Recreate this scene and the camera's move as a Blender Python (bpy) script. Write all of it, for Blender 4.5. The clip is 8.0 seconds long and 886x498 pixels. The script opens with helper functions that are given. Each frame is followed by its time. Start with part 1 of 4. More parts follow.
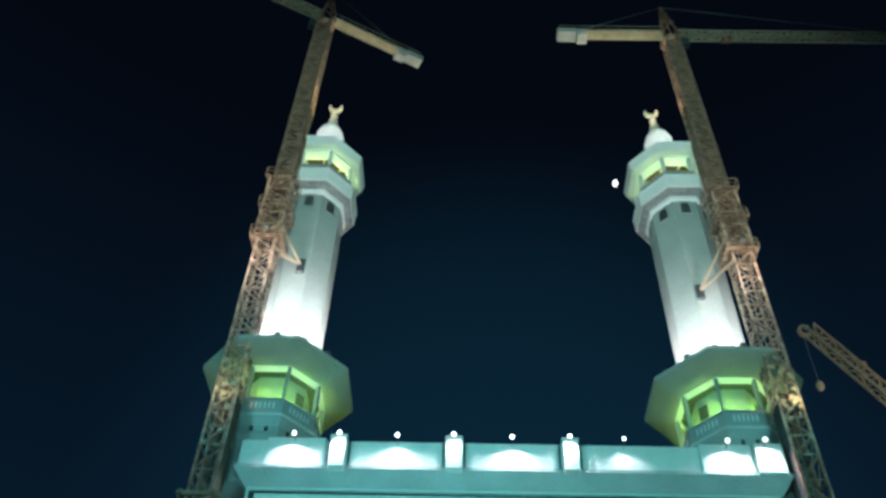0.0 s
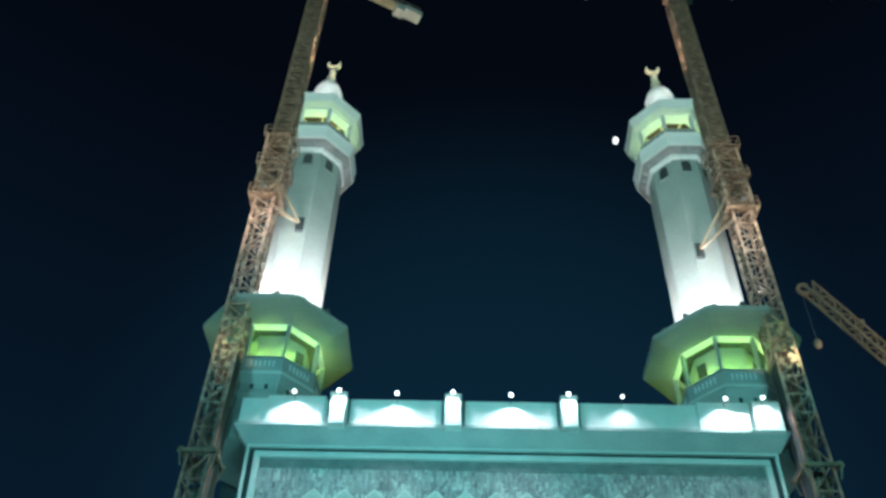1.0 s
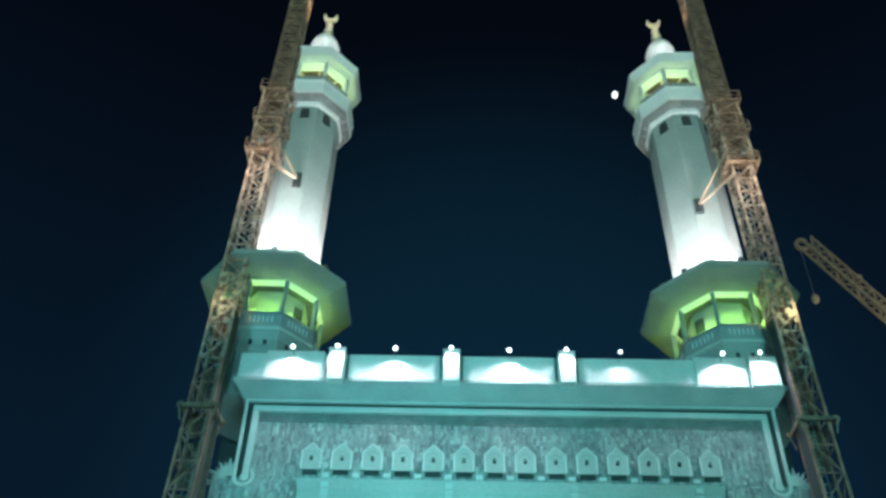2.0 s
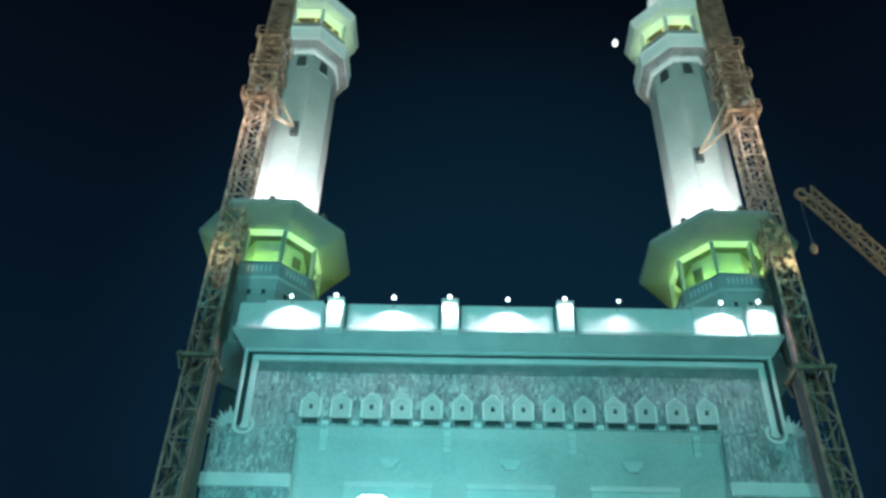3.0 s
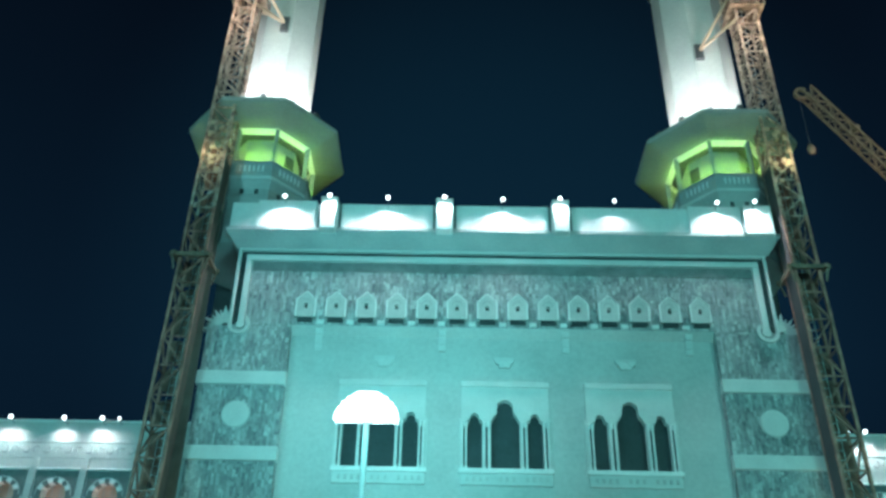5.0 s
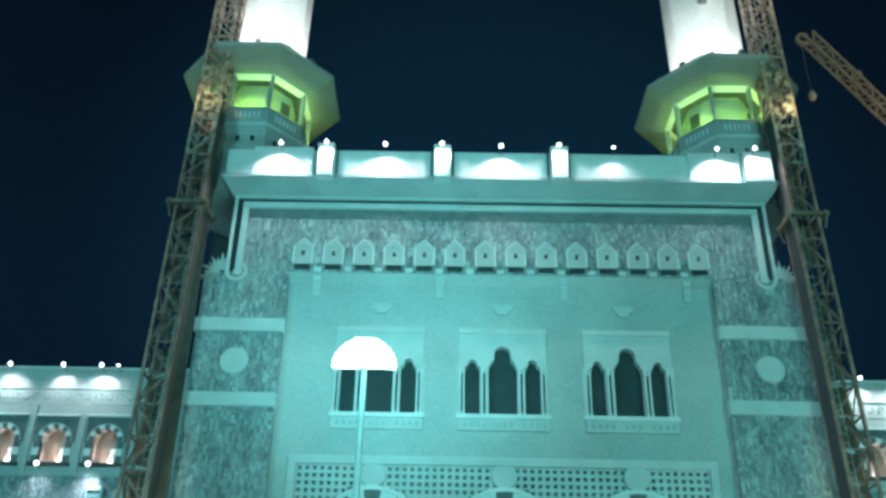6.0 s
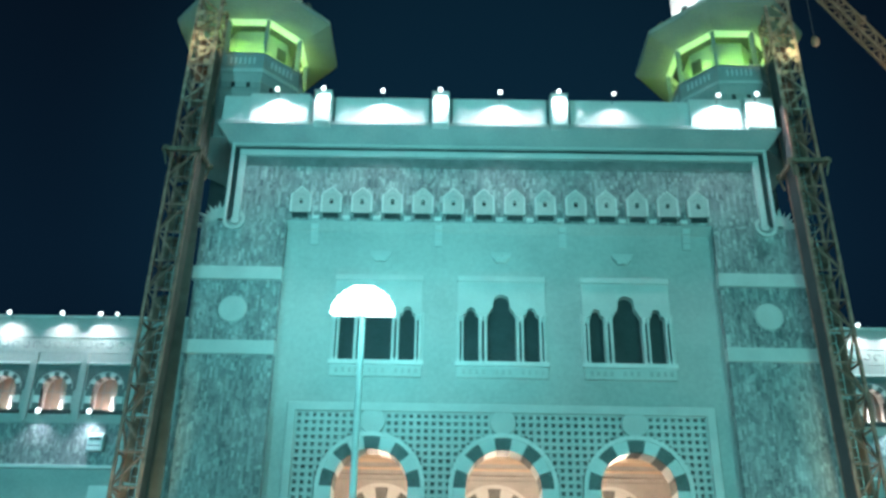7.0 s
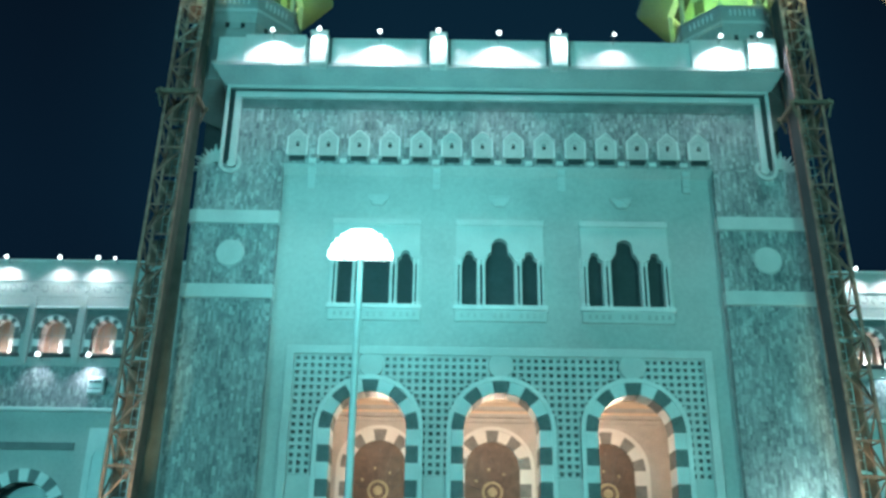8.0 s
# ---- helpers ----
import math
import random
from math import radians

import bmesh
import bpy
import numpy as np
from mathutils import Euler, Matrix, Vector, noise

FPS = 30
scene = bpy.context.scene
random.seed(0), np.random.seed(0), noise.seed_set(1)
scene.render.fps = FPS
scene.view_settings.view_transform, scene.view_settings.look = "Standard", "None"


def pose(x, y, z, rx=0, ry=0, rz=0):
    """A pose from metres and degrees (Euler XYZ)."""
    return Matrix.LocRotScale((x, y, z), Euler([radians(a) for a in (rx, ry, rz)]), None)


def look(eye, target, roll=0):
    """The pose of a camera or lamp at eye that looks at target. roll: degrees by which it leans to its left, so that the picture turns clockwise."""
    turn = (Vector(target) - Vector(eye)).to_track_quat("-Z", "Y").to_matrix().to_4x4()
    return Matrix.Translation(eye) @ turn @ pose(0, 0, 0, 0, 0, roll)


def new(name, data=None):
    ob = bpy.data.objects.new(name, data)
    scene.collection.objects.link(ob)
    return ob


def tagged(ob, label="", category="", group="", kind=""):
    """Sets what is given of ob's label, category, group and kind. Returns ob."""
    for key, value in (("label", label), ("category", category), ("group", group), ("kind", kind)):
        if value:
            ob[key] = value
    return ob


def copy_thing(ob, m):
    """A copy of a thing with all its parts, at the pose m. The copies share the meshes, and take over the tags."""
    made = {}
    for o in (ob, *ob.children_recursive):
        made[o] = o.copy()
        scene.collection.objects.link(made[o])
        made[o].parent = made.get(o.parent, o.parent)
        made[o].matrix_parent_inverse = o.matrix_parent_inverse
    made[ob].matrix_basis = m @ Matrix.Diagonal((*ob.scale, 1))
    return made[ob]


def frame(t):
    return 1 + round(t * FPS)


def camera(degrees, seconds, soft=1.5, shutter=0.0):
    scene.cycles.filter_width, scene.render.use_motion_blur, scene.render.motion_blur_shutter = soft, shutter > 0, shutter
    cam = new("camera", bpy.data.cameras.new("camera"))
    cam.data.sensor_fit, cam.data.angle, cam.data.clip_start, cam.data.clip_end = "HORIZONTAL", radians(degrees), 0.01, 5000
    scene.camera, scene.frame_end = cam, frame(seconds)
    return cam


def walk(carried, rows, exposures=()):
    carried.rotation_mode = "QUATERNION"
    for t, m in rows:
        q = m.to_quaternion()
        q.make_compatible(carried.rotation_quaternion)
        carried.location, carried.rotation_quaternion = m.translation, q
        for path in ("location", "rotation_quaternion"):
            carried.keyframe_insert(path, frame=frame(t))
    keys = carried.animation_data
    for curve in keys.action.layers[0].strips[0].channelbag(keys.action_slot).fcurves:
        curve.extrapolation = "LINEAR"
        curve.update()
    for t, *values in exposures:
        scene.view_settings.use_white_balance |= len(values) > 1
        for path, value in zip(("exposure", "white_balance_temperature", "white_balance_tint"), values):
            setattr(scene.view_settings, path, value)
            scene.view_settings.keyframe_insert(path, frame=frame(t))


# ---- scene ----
# Night view of a great gate with two minarets, tower cranes and lit wings.
# x runs along the gate's front, y away from the viewer, z up; metres.

# ---- camera ----
cam = camera(50.83, 8.0, soft=3.0)
EYE = (-3.39, 0.0, 1.6)
ROWS = [  # seconds, yaw, pitch, lean to the right, steps forward and up
    (0.0, 2.067, 46.307, -2.167, -0.715, -0.591),
    (0.5, 1.973, 45.042, -2.156, -0.681, -0.465),
    (1.0, 1.885, 43.696, -2.060, -0.627, -0.358),
    (1.5, 1.748, 42.382, -1.948, -0.556, -0.268),
    (3.0, 1.383, 37.900, -1.687, -0.256, -0.078),
    (3.5, 1.267, 36.406, -1.614, -0.132, -0.035),
    (4.0, 1.150, 34.936, -1.548, 0.000, 0.000),
    (4.5, 0.970, 33.493, -1.433, 0.139, 0.030),
    (6.0, 0.558, 28.775, -1.178, 0.578, 0.108),
    (6.5, 0.487, 27.325, -1.119, 0.726, 0.136),
    (7.0, 0.396, 25.653, -1.017, 0.871, 0.169),
    (7.5, 0.311, 23.953, -0.957, 1.013, 0.208),
    (8.0, 0.208, 22.227, -0.899, 1.149, 0.255),
]
walk(cam, [(t, pose(EYE[0], EYE[1] + fwd, EYE[2] + up, 0, 0, yaw) @ pose(0, 0, 0, 90 + pitch) @ pose(0, 0, 0, 0, 0, -lean)) for t, yaw, pitch, lean, fwd, up in ROWS])

# ---- night sky ----
world = bpy.data.worlds.new("night_sky")
scene.world = world
world.use_nodes = True
wn = world.node_tree
sky_at = wn.nodes.new("ShaderNodeTexCoord")
sky_split = wn.nodes.new("ShaderNodeSeparateXYZ")
sky_ramp = wn.nodes.new("ShaderNodeValToRGB")
sky_ramp.color_ramp.elements[0].position, sky_ramp.color_ramp.elements[0].color = 0.40, (0.0025, 0.0106, 0.0236, 1)
sky_ramp.color_ramp.elements[1].position, sky_ramp.color_ramp.elements[1].color = 0.80, (0.0011, 0.0024, 0.0056, 1)
wn.links.new(sky_at.outputs["Generated"], sky_split.inputs["Vector"])
wn.links.new(sky_split.outputs["Z"], sky_ramp.inputs["Fac"])
# faint blue glow put into the sky above the gate, for the lamps' lens glow
glow_dot = wn.nodes.new("ShaderNodeVectorMath")
glow_dot.operation, glow_dot.inputs[1].default_value = "DOT_PRODUCT", (0.03, 0.87, 0.49)
wn.links.new(sky_at.outputs["Generated"], glow_dot.inputs[0])
glow_ramp = wn.nodes.new("ShaderNodeValToRGB")
glow_ramp.color_ramp.interpolation = "EASE"
glow_ramp.color_ramp.elements[0].position, glow_ramp.color_ramp.elements[0].color = 0.90, (0, 0, 0, 1)
glow_ramp.color_ramp.elements[1].position, glow_ramp.color_ramp.elements[1].color = 1.0, (0.0012, 0.0105, 0.0190, 1)
wn.links.new(glow_dot.outputs["Value"], glow_ramp.inputs["Fac"])
sky_sum = wn.nodes.new("ShaderNodeMix")
sky_sum.data_type, sky_sum.blend_type, sky_sum.inputs["Factor"].default_value = "RGBA", "ADD", 1.0
wn.links.new(sky_ramp.outputs["Color"], sky_sum.inputs["A"])
wn.links.new(glow_ramp.outputs["Color"], sky_sum.inputs["B"])
wn.links.new(sky_sum.outputs["Result"], wn.nodes["Background"].inputs["Color"])

# ---- lamps ----
FLOOD = (0.22, 0.98, 1.04)
FLOOD_GREEN = (0.24, 1.0, 0.90)
WHITE = (0.80, 0.94, 1.0)
GREEN = (0.40, 1.0, 0.12)
LIME = (0.67, 1.0, 0.33)
WARM = (1.0, 0.80, 0.60)


def spot(name, eye, target, watts, colour, degrees=90, blend=0.6, radius=0.15):
    data = bpy.data.lights.new(name, "SPOT")
    data.energy, data.color, data.spot_size, data.spot_blend, data.shadow_soft_size = watts, colour, radians(degrees), blend, radius
    ob = new(name, data)
    ob.matrix_world = look(eye, target)
    return ob


def point(name, at, watts, colour, radius=0.2):
    data = bpy.data.lights.new(name, "POINT")
    data.energy, data.color, data.shadow_soft_size = watts, colour, radius
    ob = new(name, data)
    ob.location = at
    return ob


def strip(name, eye, target, watts, colour, length, wide, spread):
    data = bpy.data.lights.new(name, "AREA")
    data.shape, data.size, data.size_y, data.spread = "RECTANGLE", length, wide, radians(spread)
    data.energy, data.color = watts, colour
    ob = new(name, data)
    ob.matrix_world = look(eye, target)
    return ob


# plaza floodlights, on masts round the square behind and beside the viewer, aimed at the gate front
spot("plaza_flood_lamp", (-46, -6, 24), (-13, 57, 15), 52000, FLOOD, 84, 0.7, 2.5)
spot("plaza_flood_lamp", (40, -10, 24), (11, 57, 10), 57000, FLOOD_GREEN, 70, 0.7, 2.5)
spot("plaza_flood_lamp", (-2, -22, 24), (0, 57, 18), 48000, FLOOD, 60, 0.8, 2.5)
# pale projectors on tall masts across the square that pick out the minarets and the crane tops
PALE = (0.54, 1.0, 0.93)
spot("minaret_projector_lamp", (14, -34, 46), (-18, 58, 73), 245000, PALE, 34, 0.8, 1.0)
spot("minaret_projector_lamp", (-16, -34, 46), (17, 58, 73), 245000, PALE, 34, 0.8, 1.0)
# unseen floods added to brighten the two wings
spot("wing_fill_lamp", (-58, 14, 20), (-38, 75, 18), 38000, FLOOD, 46, 0.8, 1.5)
spot("wing_fill_lamp", (56, 14, 20), (40, 75, 20), 31000, FLOOD, 46, 0.8, 1.5)

# ---- materials ----


def material(name, dark, light, rough=0.7, metal=0.0, scale=1.5, fine=12.0, bump=0.15, stretch=(1, 1, 1), spread=(0.3, 0.7)):
    """Two tones mixed by coarse and fine noise, with fine relief."""
    m = bpy.data.materials.new(name)
    m.use_nodes = True
    nt = m.node_tree
    b = nt.nodes["Principled BSDF"]
    b.inputs["Roughness"].default_value, b.inputs["Metallic"].default_value = rough, metal
    tc = nt.nodes.new("ShaderNodeTexCoord")
    mp = nt.nodes.new("ShaderNodeMapping")
    mp.inputs["Scale"].default_value = stretch
    nt.links.new(tc.outputs["Object"], mp.inputs["Vector"])
    coarse, small = nt.nodes.new("ShaderNodeTexNoise"), nt.nodes.new("ShaderNodeTexNoise")
    for n, s, d in ((coarse, scale, 4), (small, fine, 3)):
        n.inputs["Scale"].default_value, n.inputs["Detail"].default_value = s, d
        nt.links.new(mp.outputs["Vector"], n.inputs["Vector"])
    mix = nt.nodes.new("ShaderNodeMath")
    mix.operation, mix.inputs[1].default_value = "MULTIPLY_ADD", 0.35
    nt.links.new(small.outputs["Fac"], mix.inputs[0])
    half = nt.nodes.new("ShaderNodeMath")
    half.operation, half.inputs[1].default_value = "MULTIPLY", 0.65
    nt.links.new(coarse.outputs["Fac"], half.inputs[0])
    nt.links.new(half.outputs[0], mix.inputs[2])
    ramp = nt.nodes.new("ShaderNodeValToRGB")
    ramp.color_ramp.elements[0].position, ramp.color_ramp.elements[1].position = spread
    ramp.color_ramp.elements[0].color, ramp.color_ramp.elements[1].color = (*dark, 1), (*light, 1)
    nt.links.new(mix.outputs[0], ramp.inputs["Fac"])
    nt.links.new(ramp.outputs["Color"], b.inputs["Base Color"])
    bp = nt.nodes.new("ShaderNodeBump")
    bp.inputs["Strength"].default_value, bp.inputs["Distance"].default_value = bump, 0.05
    nt.links.new(small.outputs["Fac"], bp.inputs["Height"])
    nt.links.new(bp.outputs["Normal"], b.inputs["Normal"])
    return m


def glow(name, colour, strength):
    m = bpy.data.materials.new(name)
    m.use_nodes = True
    b = m.node_tree.nodes["Principled BSDF"]
    b.inputs["Base Color"].default_value = (*colour, 1)
    b.inputs["Emission Color"].default_value = (*colour, 1)
    b.inputs["Emission Strength"].default_value = strength
    return m


def mosaic_stone(name):
    """Upright rough slabs of mixed grey granite."""
    m = material(name, (0.14, 0.15, 0.16), (0.42, 0.42, 0.42), rough=0.75, scale=1.1, fine=7, bump=0.4, stretch=(1, 1, 0.5))
    nt = m.node_tree
    tc = nt.nodes["Texture Coordinate"]
    mp = nt.nodes.new("ShaderNodeMapping")
    mp.inputs["Scale"].default_value = (6.2, 6.2, 2.9)
    nt.links.new(tc.outputs["Object"], mp.inputs["Vector"])
    vo = nt.nodes.new("ShaderNodeTexVoronoi")
    vo.inputs["Scale"].default_value = 1.0
    nt.links.new(mp.outputs["Vector"], vo.inputs["Vector"])
    bw = nt.nodes.new("ShaderNodeSeparateColor")
    nt.links.new(vo.outputs["Color"], bw.inputs[0])
    pick = nt.nodes.new("ShaderNodeValToRGB")
    el = pick.color_ramp.elements
    el[0].position, el[0].color = 0.1, (0.11, 0.12, 0.13, 1)
    el[1].position, el[1].color = 0.95, (0.54, 0.54, 0.52, 1)
    mid = el.new(0.6)
    mid.color = (0.26, 0.27, 0.27, 1)
    nt.links.new(bw.outputs[0], pick.inputs["Fac"])
    mix = nt.nodes.new("ShaderNodeMix")
    mix.data_type, mix.inputs["Factor"].default_value = "RGBA", 0.55
    ramp = nt.nodes["Color Ramp"]
    nt.links.new(ramp.outputs["Color"], mix.inputs["A"])
    nt.links.new(pick.outputs["Color"], mix.inputs["B"])
    nt.links.new(mix.outputs["Result"], nt.nodes["Principled BSDF"].inputs["Base Color"])
    return m


def slab_stone(name):
    """Mixed grey granite whose tone changes from slab to slab, over broad blotches."""
    m = material(name, (0.10, 0.11, 0.12), (0.52, 0.52, 0.52), rough=0.75, scale=0.8, fine=9, bump=0.35, stretch=(1, 1, 0.6), spread=(0.36, 0.64))
    nt = m.node_tree
    geo = nt.nodes.new("ShaderNodeNewGeometry")
    pick = nt.nodes.new("ShaderNodeValToRGB")
    el = pick.color_ramp.elements
    el[0].position, el[0].color = 0.0, (0.085, 0.10, 0.115, 1)
    el[1].position, el[1].color = 1.0, (0.62, 0.62, 0.60, 1)
    for at, tone in ((0.22, 0.17), (0.6, 0.30), (0.88, 0.44)):
        el.new(at).color = (tone, tone * 1.02, tone * 1.02, 1)
    info = nt.nodes.new("ShaderNodeObjectInfo")
    add, part_of = nt.nodes.new("ShaderNodeMath"), nt.nodes.new("ShaderNodeMath")
    add.operation, part_of.operation = "ADD", "FRACT"
    nt.links.new(geo.outputs["Random Per Island"], add.inputs[0])
    nt.links.new(info.outputs["Random"], add.inputs[1])
    nt.links.new(add.outputs[0], part_of.inputs[0])
    nt.links.new(part_of.outputs[0], pick.inputs["Fac"])
    mix = nt.nodes.new("ShaderNodeMix")
    mix.data_type, mix.inputs["Factor"].default_value = "RGBA", 0.55
    nt.links.new(nt.nodes["Color Ramp"].outputs["Color"], mix.inputs["A"])
    nt.links.new(pick.outputs["Color"], mix.inputs["B"])
    nt.links.new(mix.outputs["Result"], nt.nodes["Principled BSDF"].inputs["Base Color"])
    return m


GRANITE = mosaic_stone("mixed_granite")
SLAB = slab_stone("granite_slab")
PLASTER = material("pale_stone_wall", (0.36, 0.37, 0.36), (0.52, 0.52, 0.50), rough=0.8, scale=0.25, fine=4, bump=0.12)
MARBLE = material("white_marble", (0.58, 0.58, 0.57), (0.76, 0.76, 0.74), rough=0.5, scale=0.6, fine=7, bump=0.1)
TRIM = material("pale_trim_stone", (0.46, 0.47, 0.46), (0.60, 0.60, 0.58), rough=0.7, scale=0.6, fine=7, bump=0.1)
COVING = material("pale_coving_stone", (0.31, 0.32, 0.32), (0.44, 0.44, 0.43), rough=0.8, scale=0.5, fine=6, bump=0.12)
CORNICE = material("grey_cornice_stone", (0.27, 0.28, 0.28), (0.40, 0.40, 0.39), rough=0.8, scale=0.5, fine=6, bump=0.12)
# paler than the near cranes' paint, standing in for light on the far jib
FARPAINT = material("pale_orange_crane_paint", (0.28, 0.20, 0.135), (0.52, 0.38, 0.27), rough=0.55, scale=1.0, fine=8)
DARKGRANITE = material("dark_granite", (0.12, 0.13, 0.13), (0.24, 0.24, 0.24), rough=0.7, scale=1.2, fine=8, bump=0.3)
# very dark grey: shade put into the colour
SHADED = material("shaded_grey", (0.045, 0.045, 0.05), (0.085, 0.085, 0.09), rough=0.85, scale=0.5, fine=5)
DARKSTONE = material("dark_green_marble", (0.07, 0.08, 0.08), (0.15, 0.16, 0.16), rough=0.5, scale=1.0, fine=9)
DARK = material("dark_opening", (0.025, 0.035, 0.037), (0.055, 0.07, 0.074), rough=0.3, scale=0.6, fine=4)
WHITEWASH = material("white_painted_stone", (0.74, 0.74, 0.73), (0.86, 0.86, 0.85), rough=0.6, scale=0.5, fine=6)
POLE = material("pale_pole_paint", (0.55, 0.56, 0.56), (0.72, 0.72, 0.71), rough=0.4, scale=2, fine=10)
SHAFT = material("minaret_render", (0.23, 0.28, 0.265), (0.32, 0.375, 0.352), rough=0.75, scale=0.35, fine=5)
HALLSTONE = material("cool_lit_hall_marble", (0.37, 0.355, 0.345), (0.53, 0.51, 0.495), rough=0.55, scale=0.8, fine=7)
PINK = material("warm_tinted_plaster", (0.58, 0.45, 0.34), (0.75, 0.60, 0.46), rough=0.6, scale=0.7, fine=6)
WOOD = material("carved_teak", (0.06, 0.038, 0.026), (0.17, 0.10, 0.067), rough=0.5, scale=2.0, fine=14, bump=0.4)
BRASS = material("worn_door_brass", (0.30, 0.22, 0.12), (0.50, 0.39, 0.24), rough=0.45, metal=0.2, scale=3)
GOLD = material("gilded_brass", (0.70, 0.60, 0.42), (0.88, 0.80, 0.62), rough=0.4, metal=0.2, scale=3)
YELLOW = material("mottled_crane_paint", (0.13, 0.065, 0.042), (0.60, 0.32, 0.21), rough=0.55, scale=1.5, fine=9, spread=(0.4, 0.6))
CREAM = material("cream_crane_paint", (0.31, 0.265, 0.18), (0.54, 0.475, 0.34), rough=0.55, scale=1.2, fine=9)
# paler copy of the mast paint, recoloured for the stretch under warm lamps
MIDMAST = material("lamplit_mast_tone", (0.12, 0.07, 0.056), (0.62, 0.44, 0.36), rough=0.55, scale=1.6, fine=9, spread=(0.38, 0.62))
# brown darkened to stand for the weaker light on the upper mast
UPPER = material("darkened_mast_brown", (0.12, 0.072, 0.053), (0.29, 0.18, 0.127), rough=0.6, scale=1.0, fine=9, spread=(0.38, 0.62))
ROSE = material("dusky_marble", (0.36, 0.27, 0.22), (0.48, 0.38, 0.32), rough=0.5, scale=0.8, fine=7)
ORANGE = material("orange_crane_paint", (0.10, 0.06, 0.045), (0.52, 0.37, 0.28), rough=0.55, scale=1.6, fine=9, spread=(0.41, 0.6))
CONCRETE = material("ballast_concrete", (0.50, 0.50, 0.48), (0.68, 0.68, 0.66), rough=0.85, scale=1.0)
STEEL = material("galvanised_steel", (0.30, 0.31, 0.32), (0.45, 0.46, 0.47), rough=0.45, metal=0.7, scale=2)
PAVING = material("plaza_marble", (0.45, 0.45, 0.44), (0.62, 0.62, 0.60), rough=0.4, scale=0.3, fine=3)
BULB = glow("lamp_glass", (0.85, 0.97, 1.0), 4)
BIGLAMP = glow("flood_glass", (0.80, 1.0, 0.98), 10)
# dark tone for the shaded strip beside the mast
INNER_SHADE = material("inner_side_shade", (0.075, 0.058, 0.05), (0.15, 0.12, 0.10), rough=0.95, scale=0.9, fine=12)
NET = material("brown_debris_netting", (0.13, 0.072, 0.056), (0.25, 0.137, 0.105), rough=0.95, scale=1.3, fine=14)
# reddened to offset the cyan light on the lower mast
MAST = material("mottled_mast_paint", (0.20, 0.083, 0.064), (0.47, 0.20, 0.15), rough=0.55, scale=1.7, fine=9, spread=(0.40, 0.60))
TIE = material("cream_strut_paint", (0.40, 0.29, 0.20), (0.58, 0.45, 0.33), rough=0.6, scale=2, fine=9)
TUBE = glow("green_tube", (0.42, 1.0, 0.14), 0.9)
MOONLIT = glow("moonlit_rock", (0.95, 1.0, 0.98), 1.6)

# ---- builders ----


def part(name, bm, mat, parent=None, label=""):
    data = bpy.data.meshes.new(name)
    bmesh.ops.remove_doubles(bm, verts=bm.verts, dist=0.0005)
    bmesh.ops.recalc_face_normals(bm, faces=bm.faces)
    bm.to_mesh(data)
    bm.free()
    data.materials.append(mat)
    ob = new(name, data)
    ob.parent = parent
    if label:
        tagged(ob, label)
    return ob


def hexa(bm, p):
    """A block from eight corners: the lower four round, then the upper four."""
    v = [bm.verts.new(c) for c in p]
    for f in ((3, 2, 1, 0), (4, 5, 6, 7), (0, 1, 5, 4), (1, 2, 6, 5), (2, 3, 7, 6), (3, 0, 4, 7)):
        bm.faces.new([v[i] for i in f])


def box(bm, x0, x1, y0, y1, z0, z1):
    hexa(bm, [(x0, y0, z0), (x1, y0, z0), (x1, y1, z0), (x0, y1, z0), (x0, y0, z1), (x1, y0, z1), (x1, y1, z1), (x0, y1, z1)])


def block(*size):
    bm = bmesh.new()
    box(bm, *size)
    return bm


def soft_block(x0, x1, y0, y1, z0, z1, r=0.05):
    bm = block(x0, x1, y0, y1, z0, z1)
    bmesh.ops.bevel(bm, geom=bm.edges[:], offset=r, segments=2, affect="EDGES", profile=0.5)
    return bm


def beam(bm, a, b, w, d=None):
    """A square bar from a to b."""
    a, b = Vector(a), Vector(b)
    way = (b - a).normalized()
    side = way.cross(Vector((0, 0, 1)) if abs(way.z) < 0.95 else Vector((0, 1, 0))).normalized()
    up = side.cross(way)
    s, u = side * w / 2, up * (d or w) / 2
    hexa(bm, [a - s - u, a + s - u, a + s + u, a - s + u, b - s - u, b + s - u, b + s + u, b - s + u])


def lathe(bm, rings, n=8, cx=0.0, cy=0.0, flat=True, caps=True):
    """Rings (apothem or radius, z) joined into a solid of n sides, one side to the front."""
    k = 1 / math.cos(math.pi / n) if flat else 1
    rows = []
    for r, z in rings:
        rows.append([bm.verts.new((cx + r * k * math.cos(a), cy + r * k * math.sin(a), z)) for a in
                     [2 * math.pi * (i + 0.5) / n - math.pi / 2 for i in range(n)]])
    for lo, hi in zip(rows, rows[1:]):
        for i in range(n):
            bm.faces.new((lo[i], lo[(i + 1) % n], hi[(i + 1) % n], hi[i]))
    if caps:
        bm.faces.new(rows[0][::-1])
        bm.faces.new(rows[-1])


def turned(rings, n=8, cx=0.0, cy=0.0, flat=True, caps=True):
    bm = bmesh.new()
    lathe(bm, rings, n, cx, cy, flat, caps)
    return bm


